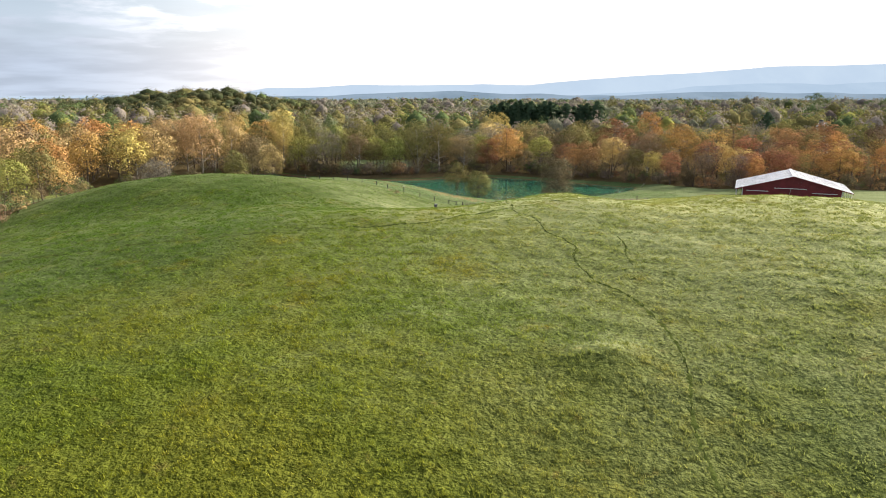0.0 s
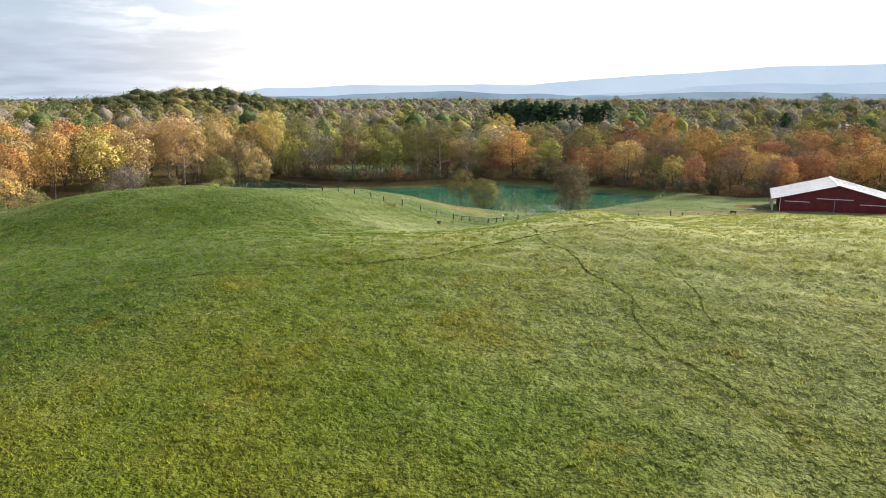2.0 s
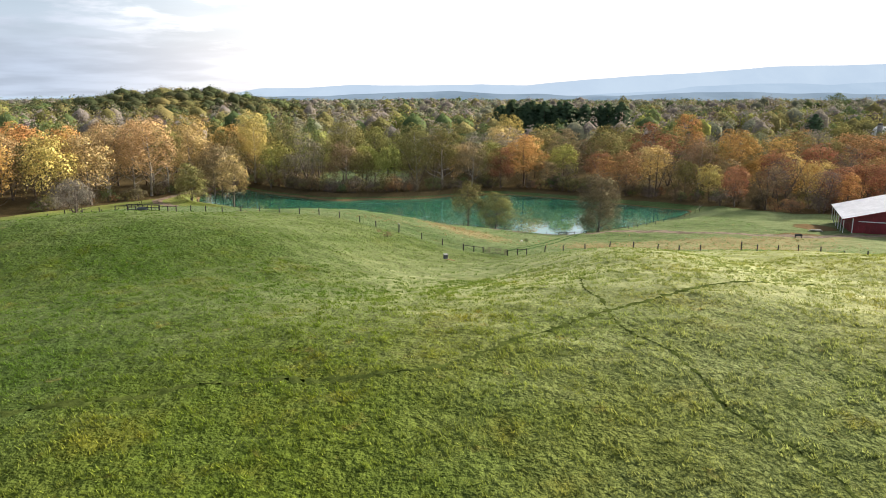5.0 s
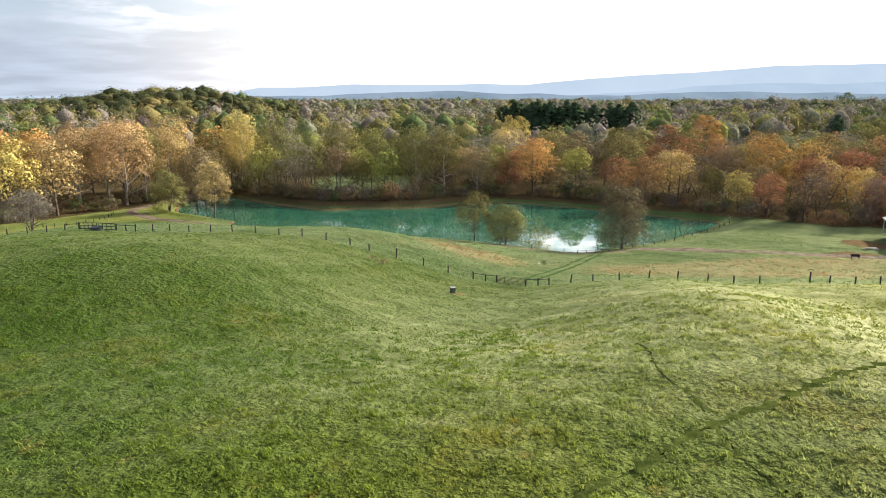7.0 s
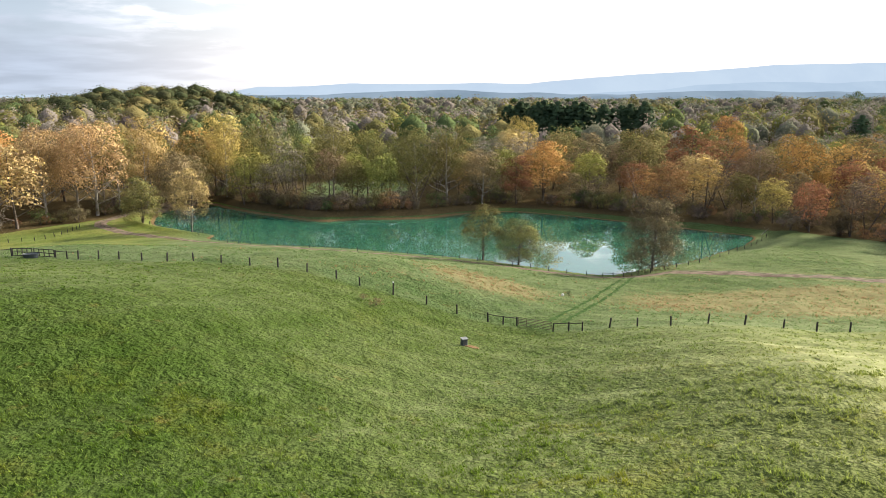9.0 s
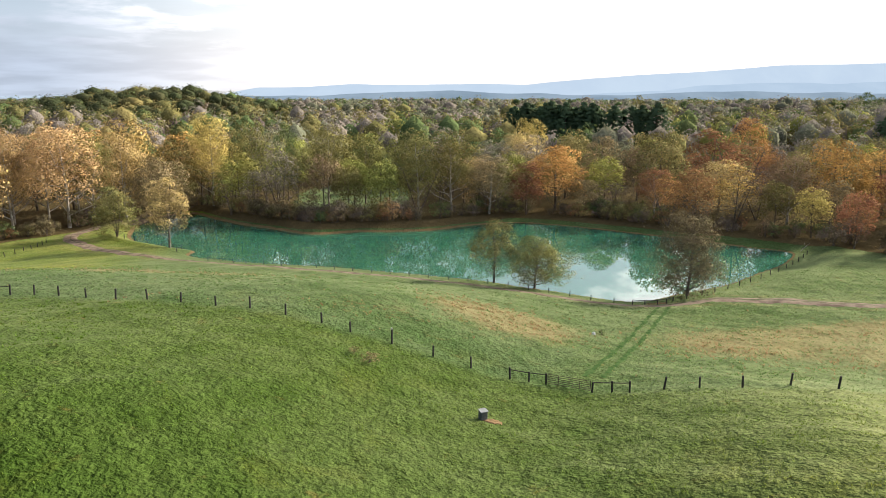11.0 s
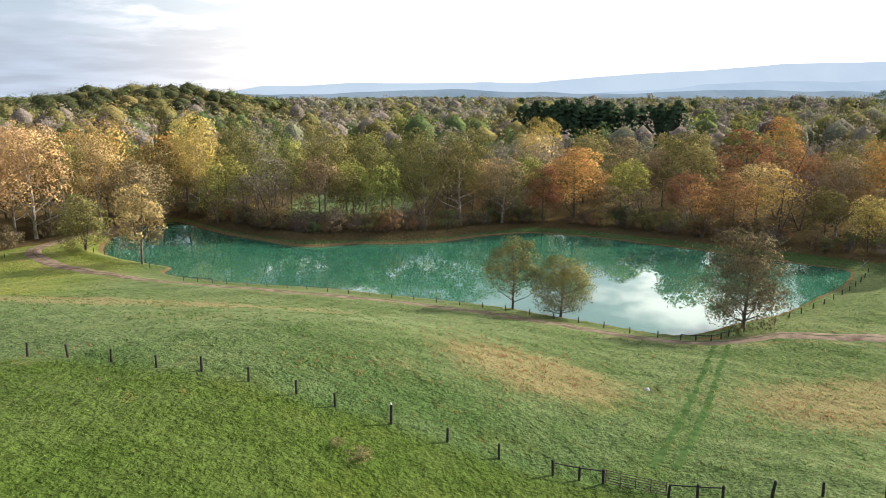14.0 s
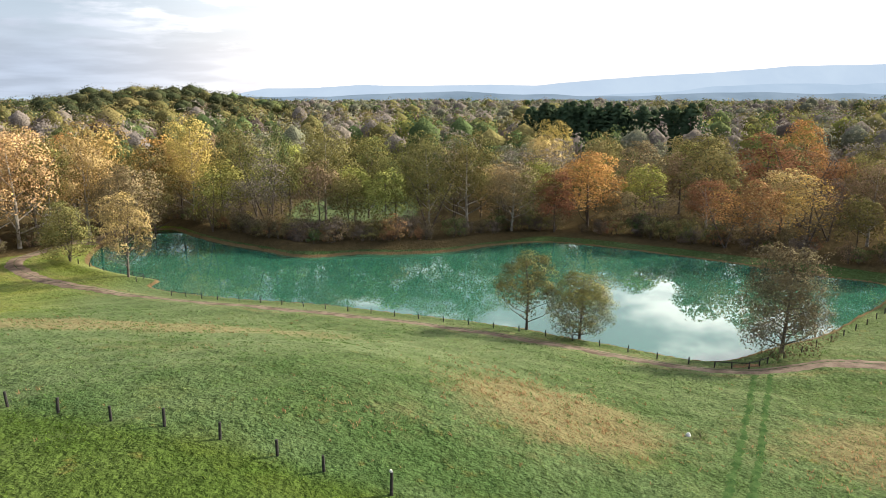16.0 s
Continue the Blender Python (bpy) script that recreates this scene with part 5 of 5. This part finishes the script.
def build_trough():
    base = new("feed_trough")
    base.matrix_world = pose(90.4, 209.6, ground_at(90.4, 209.6), 0, 0, -20)
    bm = bmesh.new()
    box(bm, (1.5, 0.7, 0.08), pose(0, 0, 0.55), 0.01)
    for sx, sy, px, py in ((1.5, 0.06, 0, 0.35), (1.5, 0.06, 0, -0.35), (0.06, 0.7, 0.75, 0), (0.06, 0.7, -0.75, 0)):
        box(bm, (sx, sy, 0.4), pose(px, py, 0.72), 0.01)
    part("body", bm, DARK, base)
    leg = None
    for px, py in ((0.65, 0.28), (-0.65, 0.28), (0.65, -0.28), (-0.65, -0.28)):
        if leg is None:
            ob = part("leg", box(bmesh.new(), (0.08, 0.08, 0.75), None, 0.01), POST_WOOD, base)
            leg = ob.data
        else:
            ob = part("leg", leg, None, base)
        ob.matrix_basis = pose(px, py, 0.2)
    return tagged(base, "dark feed trough on legs near the barn", "trough")


build_trough()
for k in range(4):
    bm = bmesh.new()
    box(bm, (3.2 - 0.3 * k, 0.28, 0.09), None, 0.01)
    plank = part("plank", bm, surface("pale_weathered_board", (0.30, 0.26, 0.21), (0.52, 0.47, 0.40), 2.0, 0.8), None)
    plank.matrix_world = pose(100.2 + 0.1 * k, 219.0 + 0.3 * (k % 2), ground_at(100.2, 219.0) + 0.10 + 0.09 * k, 0, 0, -20 + 5 * k)
    tagged(plank, "pale weathered board stacked beside the barn", "plank", "boards beside the barn")


def build_stone(x, y, size, mat, label, name="stone", seed=0, squash=0.7):
    bm = bmesh.new()
    bmesh.ops.create_icosphere(bm, subdivisions=2, radius=size)
    for v in bm.verts:
        v.co *= 1 + 0.35 * noise.noise(v.co / size * 1.1 + Vector((seed, 0, 0)))
        v.co.z *= squash
    me = bpy.data.meshes.new(name)
    bm.to_mesh(me)
    bm.free()
    me.materials.append(mat)
    ob = new(name, me)
    ob.matrix_world = pose(x, y, ground_at(x, y) + size * 0.35, 0, 0, 40 * seed)
    return tagged(ob, label, "stone")


build_stone(25.0, 204.4, 0.24, WHITE, "small white stone in meadow grass", seed=1, squash=1.3)
plant(25.9, 203.9, 0.8, 1.3, "bush", "green", 0, 0, name="grass_clump", label="dark green weed clump beside a white stone")
plant(-3.6, 180.4, 1.1, 1.9, "bush", "brown", 1, 0, name="shrub", label="low brown withered shrub in the pasture")
plant(-5.2, 181.6, 0.8, 1.2, "bush", "brown", 2, 0, name="shrub", label="low brown withered shrub in the pasture")


def build_branch():
    r = np.random.default_rng(5)
    lines = [([(0, 0, 0.1), (0.9, 0.3, 0.7), (2.2, 0.5, 1.5)], [0.11, 0.08, 0.03])]
    for k in range(6):
        s = Vector((0.3 + 0.28 * k, 0.1 + 0.06 * k, 0.3 + 0.18 * k))
        e = s + Vector((r.uniform(-0.6, 0.9), r.uniform(-0.7, 0.7), r.uniform(0.2, 1.0)))
        lines.append(([tuple(s), tuple(s.lerp(e, 0.5)), tuple(e)], [0.05, 0.035, 0.012]))
    ob = new("dead_branch", tubes_mesh("dead_branch", lines, PALE_BARK, 6))
    ob.matrix_world = pose(92.2, 270.4, ground_at(92.2, 270.4) - 0.05, 0, 0, 10)
    return tagged(ob, "pale dead branch lying at the pond's end", "branch")


build_branch()


def build_farmstead():
    """A small white outbuilding with a grey silo, far off among the trees."""
    gx, gy = 252.0, 417.0
    z = ground_at(gx, gy)
    silo = new("silo")
    silo.matrix_world = pose(gx, gy, z)
    top = 21.8 - z
    bm = bmesh.new()
    bmesh.ops.create_cone(bm, cap_ends=True, segments=20, radius1=1.25, radius2=1.25, depth=top, matrix=pose(0, 0, top / 2))
    for k in range(14):
        bmesh.ops.create_cone(bm, cap_ends=False, segments=20, radius1=1.28, radius2=1.28, depth=0.10, matrix=pose(0, 0, (k + 0.5) * top / 14))
    part("shaft", bm, STONE, silo)
    bm = bmesh.new()
    bmesh.ops.create_uvsphere(bm, u_segments=16, v_segments=8, radius=1.3, matrix=pose(0, 0, top) @ Matrix.Diagonal((1, 1, 0.6, 1)))
    part("dome", bm, DARK, silo, "dark domed cap")
    tagged(silo, "narrow grey silo with dark cap among distant trees", "silo")
    shed = new("outbuilding")
    shed.matrix_world = pose(gx + 1.4, gy + 1, z)
    h, w, d = 20.6 - z, 7.4, 8.0
    prof = [(0, 0), (w, 0), (w, h * 0.72), (w * 0.8, h * 0.92), (w * 0.42, h), (w * 0.12, h * 0.93), (0, h * 0.8)]
    bm = bmesh.new()
    a = [bm.verts.new((x, 0, q)) for x, q in prof]
    b = [bm.verts.new((x, d, q)) for x, q in prof]
    bm.faces.new(a)
    bm.faces.new(b[::-1])
    for i in range(len(prof)):
        j = (i + 1) % len(prof)
        bm.faces.new((a[j], a[i], b[i], b[j]))
    part("wall", bm, WHITE, shed)
    for k in range(2):
        bm = bmesh.new()
        box(bm, (1.3, 0.12, 1.4), pose(w * 0.62 + k * 1.7, -0.03, h * 0.78 - k * 0.8))
        part("window", bm, DARK, shed, "dark opening")
    tagged(shed, "white curved-roof farm outbuilding among distant trees", "building")


build_farmstead()


def build_cabins():
    for k in range(2):
        x, y = CABINS[0] + 2.6 * k, CABINS[1] + 0.4 * k
        base = new("cabin")
        base.matrix_world = pose(x, y, ground_at(x, y), 0, 0, 12)
        part("wall", box(bmesh.new(), (1.9, 2.2, 3.0), pose(0, 0, 1.3), 0.05), WHITE, base)
        part("roof", box(bmesh.new(), (2.2, 2.5, 0.16), pose(0, 0, 2.9, 4), 0.03), ROOF_STEEL, base)
        part("door", box(bmesh.new(), (0.8, 0.06, 2.0), pose(0.1, -1.12, 1.1), 0.01), DARK, base, "dark door")
        tagged(base, "small white cabin among trees behind the pond", "cabin", "cabins behind the pond")


build_cabins()


# ---- grass, too much to count ----
def grass(name, label, count, x0, x1, y0, y1, tall, wide, mat, seed, mask, blades=4):
    r = np.random.default_rng(seed)
    x, y = r.uniform(x0, x1, count), r.uniform(y0, y1, count)
    keep = mask(x, y, r)
    x, y = x[keep], y[keep]
    z = height(x, y)
    k = len(x)
    size = r.uniform(0.6, 1.25, k) * (0.70 + 0.65 * ease(tussocks(x, y), -0.3, 0.6))
    v = []
    for _ in range(blades):
        a = r.uniform(-math.pi / 2, math.pi / 2, k)
        ox, oy = r.normal(0, 0.10, k), r.normal(0, 0.10, k)
        h = tall * size * r.uniform(0.6, 1.2, k)
        w = wide * size * r.uniform(0.7, 1.3, k)
        lx, ly = r.normal(-0.35, 0.4, k) * h, r.normal(-0.1, 0.35, k) * h
        cx, sx = np.cos(a) * w / 2, np.sin(a) * w / 2
        base = np.stack([x + ox, y + oy, z - 0.05], 1)
        v.append(np.stack([base - np.stack([cx, sx, 0 * h], 1), base + np.stack([cx, sx, 0 * h], 1), base + np.stack([lx, ly, h], 1)], 1))
    v = np.concatenate(v).reshape(-1, 3)
    me = mesh_of(name, v, np.arange(len(v)).reshape(-1, 3), [mat])
    ob = new(name, me)
    return tagged(ob, label, "grass", kind="stuff")


def open_ground(x, y, r):
    keep = r.uniform(size=len(x)) < 0.35 + 0.65 * ease(tussocks(x, y), -0.5, 0.4)
    keep &= np.abs(x - 6) < 0.66 * (y + 12) + 12
    for line, clear in zip(TRAILS, (0.20, 0.36, 0.15)):
        near = keep & (y < 135)
        keep[near] = line_distance(x[near], y[near], draped(line, 1.5)) > clear
    far = keep & (y > 195)
    keep[far] = (shore_distance(x[far], y[far]) > 0.6) & (line_distance(x[far], y[far], LANE_LINE) > 2.3)
    edge = keep & ((y > 195) | (x < -75))
    keep[edge] = woods(x[edge], y[edge]) < 0.4
    return keep


def dry_ground(x, y, r):
    d = np.exp(-((x - 10) / 7) ** 2 - ((y - 210) / 7) ** 2) + 0.8 * np.exp(-((x - 15.5) / 6) ** 2 - ((y - 204) / 6) ** 2)
    d += 0.7 * np.exp(-((x - 41) / 8) ** 2 - ((y - 199) / 6) ** 2) + 0.6 * np.exp(-((x - 66) / 18) ** 2 - ((y - 190) / 6) ** 2)
    d += 0.6 * np.exp(-((x - 75) / 22) ** 2 - ((y - 206) / 5) ** 2) + 0.15 * np.exp(-((x + 40) / 25) ** 2 - ((y - 232) / 6) ** 2)
    d += 0.5 * np.exp(-((x + 5) / 5) ** 2 - ((y - 197) / 3) ** 2) + 0.006
    return (r.uniform(size=len(x)) < d) & open_ground(x, y, r)


grass("grass", "tufted dewy pasture grass", 300000, -80, 92, 34, 150, 0.22, 0.10, BLADES, 1, open_ground, 3)
grass("meadow_grass", "soft dewy meadow grass in tufts", 150000, -80, 92, 150, 250, 0.16, 0.10, BLADES, 3, open_ground, 2)
grass("dry_grass", "straw-coloured dry grass clumps in the meadow", 60000, -70, 96, 180, 245, 0.26, 0.09, STRAW, 2, dry_ground)
